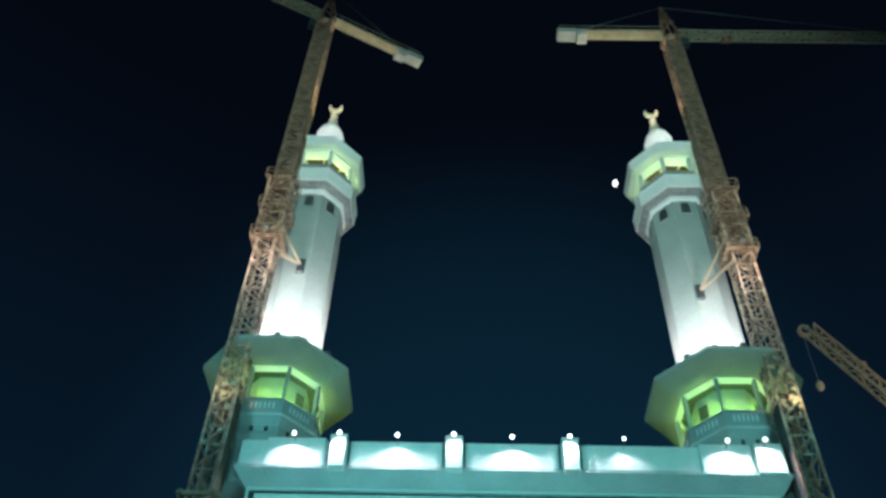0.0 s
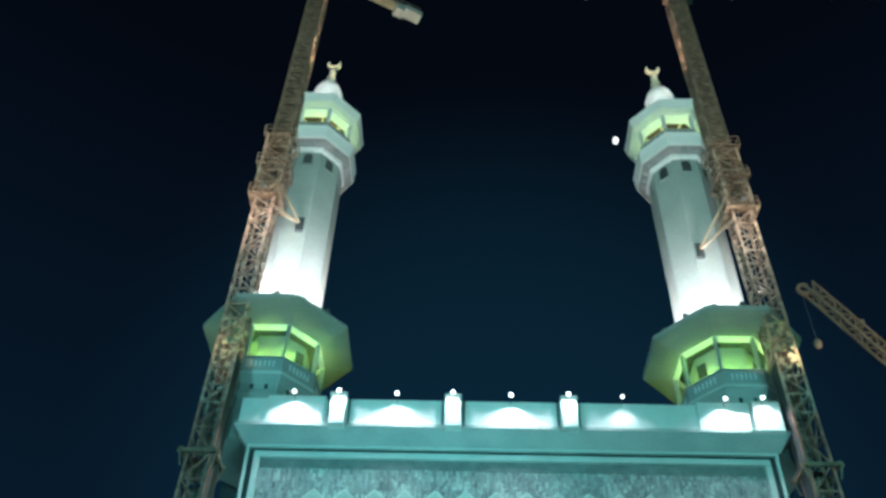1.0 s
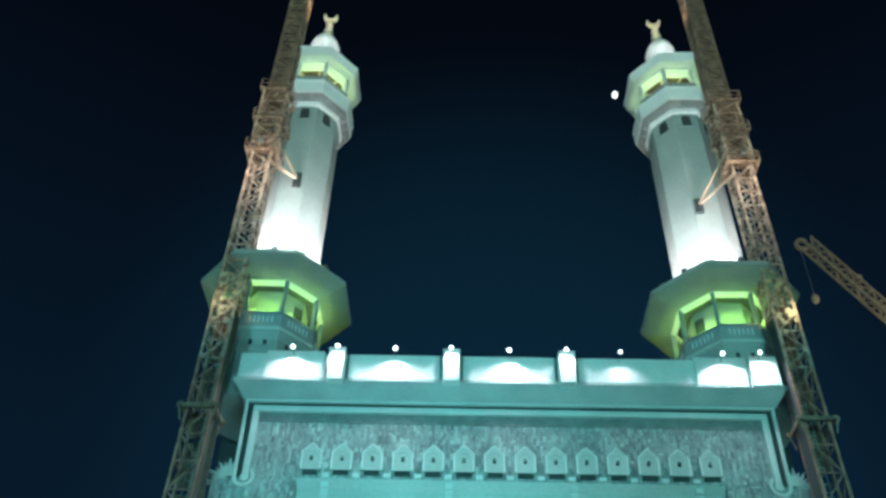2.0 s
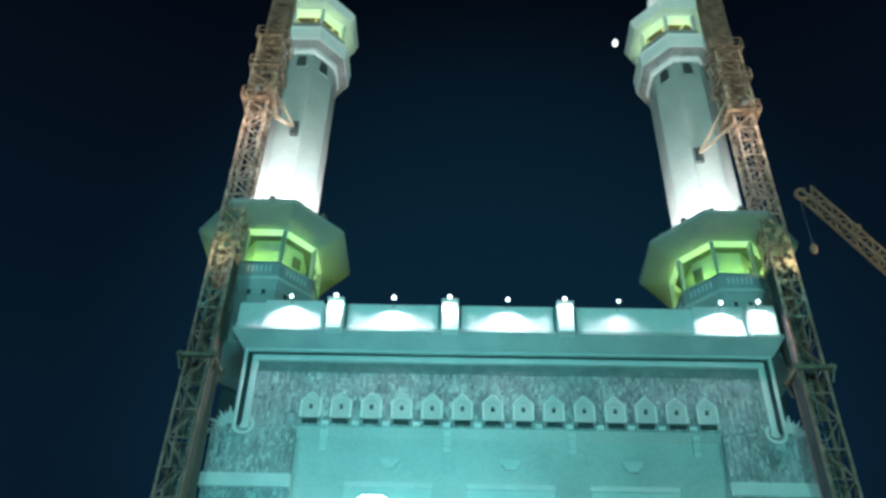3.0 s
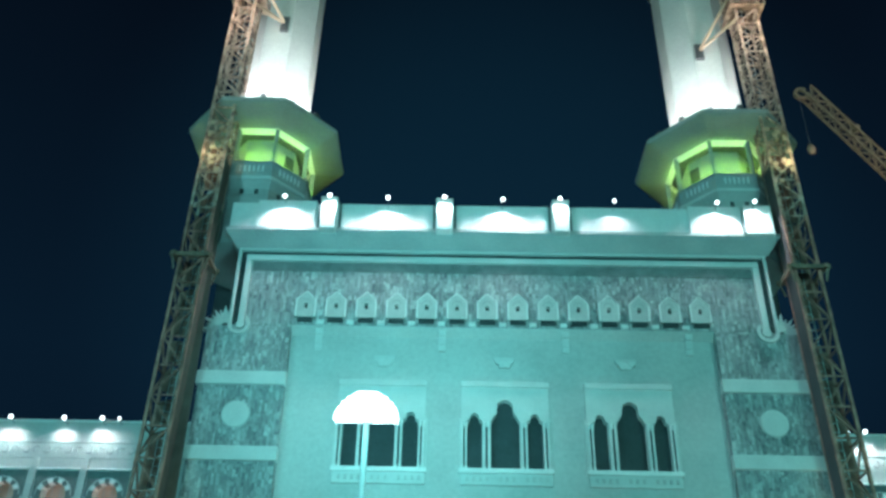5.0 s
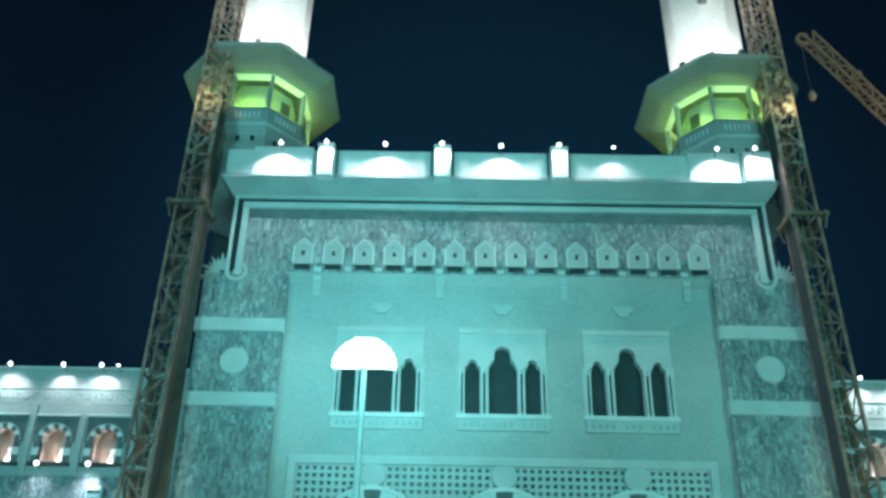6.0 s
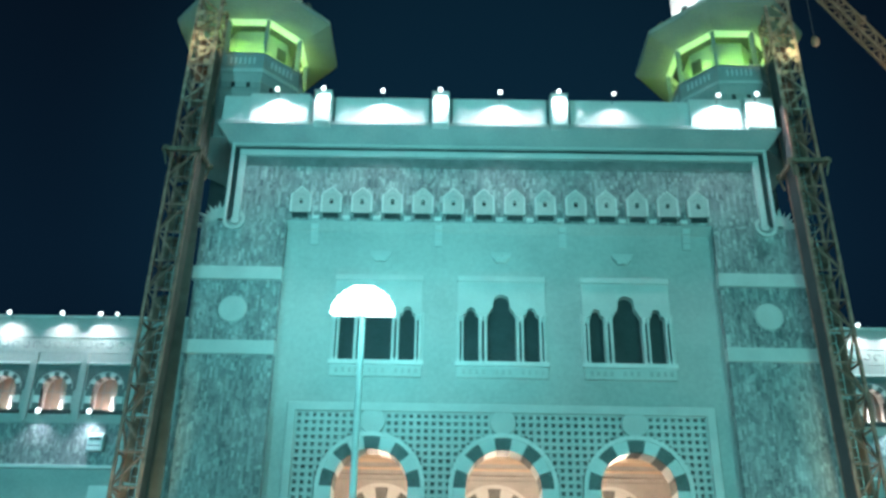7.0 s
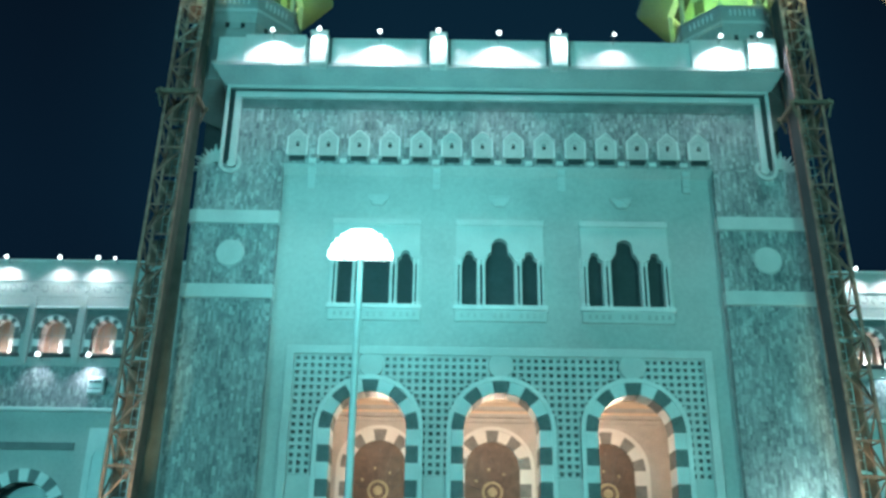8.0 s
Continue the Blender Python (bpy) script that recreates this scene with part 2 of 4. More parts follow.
def pierced(bm, x0, x1, y0, y1, z0, z1, openings, steps=14):
    """A wall slab with openings (x0, x1, base, top(x)) cut through it from below or within."""
    x = x0
    for a, b, base, top in openings:
        if a > x:
            box(bm, x, a, y0, y1, z0, z1)
        if base > z0:
            box(bm, a, b, y0, y1, z0, base)
        for i in range(steps):
            p, q = a + (b - a) * i / steps, a + (b - a) * (i + 1) / steps
            s, t = top(p + 1e-5), top(q - 1e-5)
            hexa(bm, [(p, y0, s), (q, y0, t), (q, y1, t), (p, y1, s), (p, y0, z1), (q, y0, z1), (q, y1, z1), (p, y1, z1)])
        x = b
    if x1 > x:
        box(bm, x, x1, y0, y1, z0, z1)


def round_top(cx, r, spring, rise=1.0):
    return lambda x: spring + rise * math.sqrt(max(0.0, r * r - (x - cx) ** 2))


def wedge(bm, cx, cz, r0, r1, a0, a1, y0, y1, n=3):
    """A voussoir between two angles, in degrees."""
    for i in range(n):
        a, b = radians(a0 + (a1 - a0) * i / n), radians(a0 + (a1 - a0) * (i + 1) / n)
        c = [(cx + r * math.cos(t), cz + r * math.sin(t)) for r, t in ((r0, a), (r1, a), (r1, b), (r0, b))]
        hexa(bm, [(c[0][0], y0, c[0][1]), (c[1][0], y0, c[1][1]), (c[1][0], y1, c[1][1]), (c[0][0], y1, c[0][1]),
                  (c[3][0], y0, c[3][1]), (c[2][0], y0, c[2][1]), (c[2][0], y1, c[2][1]), (c[3][0], y1, c[3][1])])


def disc(cx, cz, r, y0, y1, n=28):
    bm = bmesh.new()
    ring = [[bm.verts.new((cx + s * math.cos(2 * math.pi * i / n), y, cz + s * math.sin(2 * math.pi * i / n))) for i in range(n)]
            for s, y in ((r, y1), (r, y0 + 0.06), (r - 0.06, y0))]
    for lo, hi in zip(ring, ring[1:]):
        for i in range(n):
            bm.faces.new((lo[i], lo[(i + 1) % n], hi[(i + 1) % n], hi[i]))
    bm.faces.new(ring[-1])
    return bm


def thing(name, at, label, category, group="", kind=""):
    ob = new(name)
    ob.location = at
    return tagged(ob, label, category, group, kind)


# ---- ground ----
ground = tagged(part("ground", turned([(3500, -0.4), (3500, 0.0)], 32, 0, 0, False), PAVING), "pale polished marble paving of the open plaza", "ground", kind="structure")

# ---- the gate ----
F = 57.0          # front face of the piers
R = 57.6          # front face of the recessed wall
gate = thing("gate_building", (0, 0, 0), "monumental stone mosque gate lit cyan at night", "gate", kind="structure")

bm = bmesh.new()
for s in (-1, 1):
    a, b = sorted((s * 14.4, s * 20.1))
    box(bm, a, b, F, 65, 0, 30.6)
    a, b = sorted((s * 14.4, s * 18.7))
    box(bm, a, b, F, 65, 30.6, 38)
box(bm, -14.4, 14.4, F, 65, 30.75, 38)
part("cladding", bm, GRANITE, gate, "mottled grey granite cladding of the piers and frieze")

# body behind the piers, its colour darkened to stand for shade
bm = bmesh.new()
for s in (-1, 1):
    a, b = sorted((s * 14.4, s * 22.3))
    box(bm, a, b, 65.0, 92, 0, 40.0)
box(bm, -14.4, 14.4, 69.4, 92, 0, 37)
part("rear_body", bm, SHADED, gate, "stone body behind the gate front, coloured dark to look unlit")



def slab_mesh(name, verts, faces):
    data = bpy.data.meshes.new(name)
    data.from_pydata(verts, [], faces)
    data.materials.append(SLAB)
    ob = new(name, data)
    ob.parent = gate
    return ob


def slabs(x0, x1, z0, z1, seed, single=(0, 0)):
    """Narrow upright granite slabs, uneven in height and depth, laid in columns over the core; those in one stretch are pieces of their own."""
    rnd = random.Random(seed)
    verts, faces = [], []
    x = x0
    side = [(4, 5, 6, 7), (0, 1, 5, 4), (1, 2, 6, 5), (2, 3, 7, 6), (3, 0, 4, 7)]
    while x < x1 - 0.05:
        w = min(rnd.uniform(0.11, 0.26), x1 - x)
        z = z0
        while z < z1 - 0.05:
            h = min(rnd.uniform(0.18, 0.38) * rnd.choice((1, 1, 1.5, 2)), z1 - z)
            y, g, b = F - rnd.uniform(0.008, 0.04), 0.008, 0.012
            tilt = rnd.uniform(-0.006, 0.006)
            eight = [(x + g, F + 0.01, z + g), (x + w - g, F + 0.01, z + g), (x + w - g, F + 0.01, z + h - g), (x + g, F + 0.01, z + h - g),
                     (x + g + b, y - tilt, z + g + b), (x + w - g - b, y + tilt, z + g + b), (x + w - g - b, y + tilt, z + h - g - b), (x + g + b, y - tilt, z + h - g - b)]
            if single[0] < z < single[1]:
                slab_mesh("slab", eight, side)
            else:
                n = len(verts)
                verts += eight
                faces += [tuple(n + v for v in f) for f in side]
            z += h
        x += w
    return tagged(slab_mesh("granite_slabs", verts, faces), "narrow upright granite slabs of mixed grey", kind="stuff")


slabs(-20.08, -14.42, 0.0, 30.58, 1, (19.6, 20.9))
slabs(14.42, 20.08, 0.0, 30.58, 2, (19.6, 20.9))
slabs(-17.6, 17.6, 30.78, 34.94, 3)

for s in (-1, 1):
    for z in (21.1, 26.25):
        part("band", soft_block(*sorted((s * 14.32, s * 20.25)), F - 0.18, F + 0.4, z, z + 0.95, 0.06), TRIM, gate, "pale marble string course")
    part("medallion", disc(s * 17.33, 24.18, 0.92, F - 0.12, F + 0.1), TRIM, gate, "round pale marble medallion")
    # leafy crest on the shoulder of the pier
    bm = bmesh.new()
    for k in range(8):
        a = radians(100 - 15 * k) if s > 0 else radians(80 + 15 * k)
        c = Vector((s * 18.95, F - 0.1 + 0.03 * k, 30.55))
        tip = c + Vector((math.cos(a), 0, math.sin(a))) * (1.62 if k % 2 else 1.35)
        side = Vector((-math.sin(a), 0, math.cos(a))) * 0.3
        root = c + Vector((math.cos(a), 0, math.sin(a))) * 0.2
        v = [bm.verts.new(p) for p in (root - side, root + side, tip)]
        w = [bm.verts.new(p + Vector((0, 0.5, 0))) for p in (root - side, root + side, tip)]
        bm.faces.new(v), bm.faces.new(w[::-1])
        for i in range(3):
            bm.faces.new((v[i], v[(i + 1) % 3], w[(i + 1) % 3], w[i]))
    part("leaf_crest", bm, PLASTER, gate, "carved leaf crest on the pier shoulder")

# frame moulding: two rails and a curled foot at each end
for x, z, w in ((18.6, 36.58, 0.22), (17.85, 35.93, 0.46)):
    part("moulding", soft_block(-x - w / 2, x + w / 2, F - 0.28, F + 0.1, z - w / 2, z + w / 2, 0.05), TRIM, gate)
    for s in (-1, 1):
        part("moulding", soft_block(s * x - w / 2, s * x + w / 2, F - 0.27, F + 0.1, 30.6, z - w / 2, 0.05), TRIM, gate)
for s in (-1, 1):
    bm = bmesh.new()
    wedge(bm, s * 17.95, 30.65, 0.53, 0.76, 180 if s < 0 else 130, 410 if s < 0 else 360, F - 0.26, F + 0.1, 16)
    wedge(bm, s * 17.95 - s * 0.1, 30.6, 0.0, 0.3, 0, 360, F - 0.26, F + 0.1, 14)
    part("scroll", bm, TRIM, gate, "curled marble foot of the frame moulding")

# dark strips stand for the shade in the grooves between the rails
part("groove_shade", block(-18.49, 18.49, F - 0.03, F + 0.05, 36.16, 36.47), DARK, gate)
for s in (-1, 1):
    part("groove_shade", block(*sorted((s * 18.08, s * 18.49)), F - 0.031, F + 0.05, 30.7, 36.15), DARK, gate)

# cornice and parapet
bm = bmesh.new()
prof = [(F, 36.6), (F - 0.25, 36.75), (F - 0.6, 37.1), (F - 1.05, 37.55), (F - 1.2, 37.7), (F - 1.2, 37.95)]
for (ya, za), (yb, zb) in zip(prof, prof[1:]):
    ea, eb = 18.72 + (F - ya) * 0.8, 18.72 + (F - yb) * 0.8
    hexa(bm, [(-ea, ya, za), (ea, ya, za), (ea, 65, za), (-ea, 65, za), (-eb, yb, zb), (eb, yb, zb), (eb, 65, zb), (-eb, 65, zb)])
part("cornice", bm, COVING, gate, "flaring pale stone cornice")
part("parapet", soft_block(-19.5, 19.5, F - 0.95, F - 0.5, 37.95, 40.15, 0.05), MARBLE, gate, "white parapet wall washed by lamps")
for x0, x1 in ((-17.6, -13.35), (13.4, 17.1)):
    part("parapet_panel", soft_block(x0, x1, F - 1.12, F - 0.9, 37.95, 40.28, 0.04), MARBLE, gate)
for x in (-12.38, -4.1, 4.2):
    p = part("parapet_pier", soft_block(x - 0.58, x + 0.58, F - 1.75, F - 0.9, 37.55, 40.05, 0.07), MARBLE, gate, "white marble parapet pier")
    # dark strips paint the piers' side shadows on the parapet
    for t in (-0.75, 0.75):
        part("side_shadow", block(x + t - 0.09, x + t + 0.09, F - 1.0, F - 0.93, 37.97, 40.1), DARKSTONE, p)
    part("cap", soft_block(x - 0.62, x + 0.62, F - 1.8, F - 0.85, 40.05, 40.2, 0.05), MARBLE, p)

part("parapet_end", soft_block(17.25, 19.25, F - 1.5, F - 0.9, 37.7, 40.2, 0.06), MARBLE, gate, "white end block of the parapet")
# dark band that puts the cornice's shadow into the frieze colour
part("frieze_shade", block(-17.6, 17.6, F - 0.05, F + 0.02, 34.95, 35.7), DARKGRANITE, gate, "dark band for the shadow under the moulding")

# niches along the frieze, and their supporting corbels
for i in range(14):
    x = -13.5 + i * 27.0 / 13
    bm = bmesh.new()
    pierced(bm, x - 0.7, x + 0.7, F - 0.35, F + 0.1, 31.2, 32.55, [(x - 0.13, x + 0.13, 31.85, lambda q, c=x: 32.15 + 0.12 - abs(q - c) * 0.6)], 4)
    hexa(bm, [(x - 0.7, F - 0.35, 32.55), (x + 0.7, F - 0.35, 32.55), (x + 0.7, F + 0.1, 32.55), (x - 0.7, F + 0.1, 32.55),
              (x - 0.14, F - 0.35, 33.15), (x + 0.14, F - 0.35, 33.15), (x + 0.14, F + 0.1, 33.15), (x - 0.14, F + 0.1, 33.15)])
    n = part("niche", bm, PLASTER, gate, "small pointed marble niche with a dark hole")
    bm = bmesh.new()
    y = F - 0.36
    outline = ((x - 0.66, y, 31.24), (x - 0.66, y, 32.53), (x, y, 33.16), (x + 0.66, y, 32.53), (x + 0.66, y, 31.24))
    for p, q in zip(outline, outline[1:]):
        beam(bm, p, q, 0.1, 0.05)
    part("rim", bm, MARBLE, n)
    bm = bmesh.new()
    wedge(bm, x, 32.25, 0.3, 0.36, 0, 180, F - 0.37, F - 0.34, 8)
    part("arch_line", bm, CORNICE, n)
    part("backing", block(x - 0.4, x + 0.4, F - 0.04, F - 0.004, 31.6, 32.45), DARK, n)
    # dark block stands for the shade under the niche
    part("underside_shade", block(x - 0.52, x + 0.52, F - 0.30, F + 0.2, 30.93, 31.2), DARK, n, "dark block for the shaded underside of the niche")
    if i < 13:
        part("dentil", soft_block(x + 0.8, x + 1.28, F - 0.2, F + 0.1, 30.8, 31.08, 0.04), MARBLE, gate)
for x in (-12.5, -4.1, 4.3, 12.65):
    bm = bmesh.new()
    for z0, z1, d in ((29.15, 29.6, 0.14), (29.6, 30.2, 0.22), (30.2, 30.6, 0.42)):
        box(bm, x - 0.24, x + 0.24, R - d, R + 0.05, z0, z1)
    part("corbel", bm, TRIM, gate, "stepped stone corbel under the frieze")

# sloped fillet added to catch light where the frieze's underside would be dark
bm = bmesh.new()
hexa(bm, [(-14.4, R - 0.04, 30.2), (14.4, R - 0.04, 30.2), (14.4, R + 0.02, 30.2), (-14.4, R + 0.02, 30.2),
          (-14.4, F + 0.03, 30.76), (14.4, F + 0.03, 30.76), (14.4, R + 0.02, 30.76), (-14.4, R + 0.02, 30.76)])
part("underside_fillet", bm, PLASTER, gate, "sloped fillet added to cover the frieze's dark underside")

# recessed wall
ARCHES = (-7.95, 0.11, 8.24)
bm = bmesh.new()
x = -14.4
for c in ARCHES:
    box(bm, x, c - 2.85, R, R + 0.9, 19.95, 26.9)
    x = c + 2.85
box(bm, x, 14.4, R, R + 0.9, 19.95, 26.9)
box(bm, -14.4, 14.4, R, R + 0.9, 26.9, 30.75)
box(bm, -14.4, 14.4, R, R + 0.9, 18.25, 19.95)
for s in (-1, 1):
    box(bm, *sorted((s * 13.3, s * 14.4)), R, R + 0.9, 0, 18.25)
part("recessed_wall", bm, PLASTER, gate, "smooth pale stone wall between the piers")


def mid_top(c):
    """The stepped head of the middle light: a round crown on two rounded shoulders."""
    def top(q):
        d = abs(q - c)
        if d < 0.53:
            return 25.5 + math.sqrt(0.54 ** 2 - d * d)
        if d < 0.84:
            return 25.2 - 0.42 * ((d - 0.53) / 0.31) ** 0.7
        return 24.6
    return top


def triple_window(c):
    w = thing("window", (0, 0, -0.35), "three-light window with a stepped middle arch", "window", "windows over the arches", "structure")
    w.name = "window_1"
    bm = bmesh.new()
    side = lambda m: (lambda q: 25.1 - 0.32 * (1 - math.sqrt(max(0.0, 1 - (abs(q - m) / 0.3) ** 2))) if abs(q - m) < 0.29 else 24.68 - 0.5 * (abs(q - m) - 0.29))
    pierced(bm, c - 2.85, c + 2.85, R - 0.14, R + 0.5, 21.35, 27.25,
            [(c - 2.48, c - 1.5, 21.35, side(c - 1.99)), (c - 0.93, c + 0.93, 21.35, mid_top(c)), (c + 1.42, c + 2.44, 21.35, side(c + 1.93))], 44)
    part("surround", bm, TRIM, w, "white marble window surround")
    part("head_band", soft_block(c - 2.9, c + 2.9, R - 0.26, R + 0.1, 26.9, 27.3, 0.05), TRIM, w)
    for k, q in enumerate((c - 2.78, c - 2.54, c - 1.36, c - 1.07, c + 1.06, c + 1.33, c + 2.51, c + 2.75)):
        part("colonnette", turned([(0.1, 21.35), (0.1, 21.5), (0.065, 21.6), (0.065, 24.0), (0.1, 24.2), (0.12, 24.45)], 10, q, R - 0.22, False), MARBLE, w)
    for q in (c - 2.66, c - 1.215, c + 1.195, c + 2.63):
        part("slit", block(q - 0.07, q + 0.07, R - 0.15, R - 0.1, 21.4, 24.15), DARK, w)
    part("sill", soft_block(c - 3.03, c + 3.03, R - 0.34, R + 0.5, 21.05, 21.37, 0.05), MARBLE, w)
    part("apron", soft_block(c - 2.92, c + 2.92, R - 0.22, R + 0.3, 20.3, 21.05, 0.05), TRIM, w, "carved marble apron")
    for k in range(13):
        if k not in (4, 8):
            part("dentil", block(c - 2.55 + k * 0.42, c - 2.37 + k * 0.42, R - 0.31, R - 0.2, 20.55, 20.82), PLASTER, w)
    for t in (-1, 1):
        part("side_strip", soft_block(*sorted((c + t * 2.85, c + t * 3.0)), R - 0.1, R + 0.1, 21.37, 24.75, 0.03), TRIM, w)
    part("pane", block(c - 2.6, c + 2.6, R + 0.42, R + 0.48, 21.3, 26.6), DARK, w, "dark window glazing")
    return w


for c in ARCHES:
    triple_window(c)
    bm = bmesh.new()
    for k in range(7):
        wedge(bm, c, 28.6, 0.0, 0.68 - 0.07 * (k % 2), 180 + k * 180 / 7, 180 + (k + 1) * 180 / 7, R - 0.2 - 0.05 * (k % 2), R + 0.02, 2)
    box(bm, c - 0.72, c + 0.72, R - 0.24, R + 0.02, 28.6, 28.7)
    part("shell", bm, TRIM, gate, "carved marble shell bracket")

# great arched panel
AR, AZ = 2.28, 13.1
for x0, x1 in ((-13.3, -12.75), (12.75, 13.3)):
    part("panel_frame", soft_block(x0, x1, R - 0.2, R + 0.5, 0, 17.75, 0.06), TRIM, gate)
part("panel_frame", soft_block(-13.3, 13.3, R - 0.2, R + 0.5, 17.7, 18.25, 0.06), TRIM, gate, "white marble frame of the arched panel")
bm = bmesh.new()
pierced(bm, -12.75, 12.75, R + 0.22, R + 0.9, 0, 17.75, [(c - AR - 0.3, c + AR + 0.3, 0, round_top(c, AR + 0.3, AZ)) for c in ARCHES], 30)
part("panel_ground", bm, DARKGRANITE, gate, "dark backing behind the pierced lattice")
bm = bmesh.new()
step = 0.4625
nx, nz = 55, 16
for i in range(nx):
    for j in range(nz):
        x, z = -12.75 + (i + 0.5) * 25.5 / nx, 17.7 - (j + 0.5) * step
        if any(math.hypot(x - c, max(0, z - AZ)) < 3.28 for c in ARCHES) or any(math.hypot(x - c, z - 17.1) < 0.6 for c in ARCHES):
            continue
        a, b, h = 25.5 / nx / 2, step / 2, 0.125
        o = [bm.verts.new((x + sx * a, R, z + sz * b)) for sx, sz in ((-1, -1), (1, -1), (1, 1), (-1, 1))]
        p = [bm.verts.new((x + sx * h, R, z + sz * h)) for sx, sz in ((-1, -1), (1, -1), (1, 1), (-1, 1))]
        q = [bm.verts.new((x + sx * h, R + 0.2, z + sz * h)) for sx, sz in ((-1, -1), (1, -1), (1, 1), (-1, 1))]
        for k in range(4):
            bm.faces.new((o[k], o[(k + 1) % 4], p[(k + 1) % 4], p[k]))
            bm.faces.new((p[k], p[(k + 1) % 4], q[(k + 1) % 4], q[k]))
tagged(part("lattice", bm, TRIM, gate, "pierced marble lattice with square holes"), kind="stuff")

# plain marble dado under the lattice, between the arches
edges = [-12.75] + [c + t * 3.32 for c in ARCHES for t in (-1, 1)] + [12.75]
for x0, x1 in zip(edges[::2], edges[1::2]):
    part("dado", soft_block(x0, x1, R - 0.02, R + 0.2, 0, 10.29, 0.04), TRIM, gate, "plain marble dado under the lattice")

for c in ARCHES:
    arch = new("arch")
    arch.parent = gate
    n = 9
    for k in range(n):
        bm = bmesh.new()
        wedge(bm, c, AZ, AR, 3.04, 20 * k + 0.4, 20 * (k + 1) - 0.4, R - (0.17 if k % 2 else 0.12), R + 1.5, 3)
        part("voussoir", bm, MARBLE if k % 2 else DARKSTONE, arch)
    bm = bmesh.new()
    wedge(bm, c, AZ, 3.04, 3.32, 0, 180, R - 0.22, R + 0.4, 24)
    part("archivolt", bm, MARBLE, arch, "white marble outer rim of the arch")
    for s in (-1, 1):
        for k in range(13):
            z1 = AZ - k * 1.02
            part("jamb_block", soft_block(*sorted((c + s * AR, c + s * 3.04)), R - (0.12 if k % 2 else 0.17), R + 1.5, max(0, z1 - 1.02), z1 - 0.01, 0.03), DARKSTONE if k % 2 else MARBLE, arch)
        part("jamb_rim", block(*sorted((c + s * 3.04, c + s * 3.32)), R - 0.22, R + 0.4, 0, AZ), MARBLE, arch)
    part("roundel", disc(c, 17.1, 0.82, R - 0.16, R + 0.2), TRIM, gate, "round pale boss above the arch")

# portal hall behind the arches
B = 68.4
# greyer below, warmer above: cyan and warm light put into the colours
part("hall_wall", block(-14.4, 14.4, B, B + 0.9, 0, 16.1), HALLSTONE, gate, "marble wall inside the portal, greyed for the cyan light on it")
part("hall_vault", block(-14.4, 14.4, B - 0.02, B + 0.9, 16.1, 20), PINK, gate, "plaster above the hall frieze, tinted for warm light")
part("hall_ceiling", block(-14.4, 14.4, R + 0.9, B - 0.02, 17.6, 18.2), PINK, gate)
for k in range(6):
    y = R + 1.8 + k * 1.55
    part("ceiling_beam", soft_block(-14.4, 14.4, y, y + 0.4, 17.1, 17.6, 0.06), PINK, gate)
for z, d in ((16.1, 0.35), (16.65, 0.22), (15.75, 0.15)):
    part("hall_frieze", soft_block(-14.4, 14.4, B - d, B - 0.02, z, z + 0.3, 0.05), HALLSTONE, gate)
for s in (-1, 1):
    part("hall_side", block(*sorted((s * 14.0, s * 14.4)), R + 0.9, B, 0, 17.6), PINK, gate)
IZ = 12.45
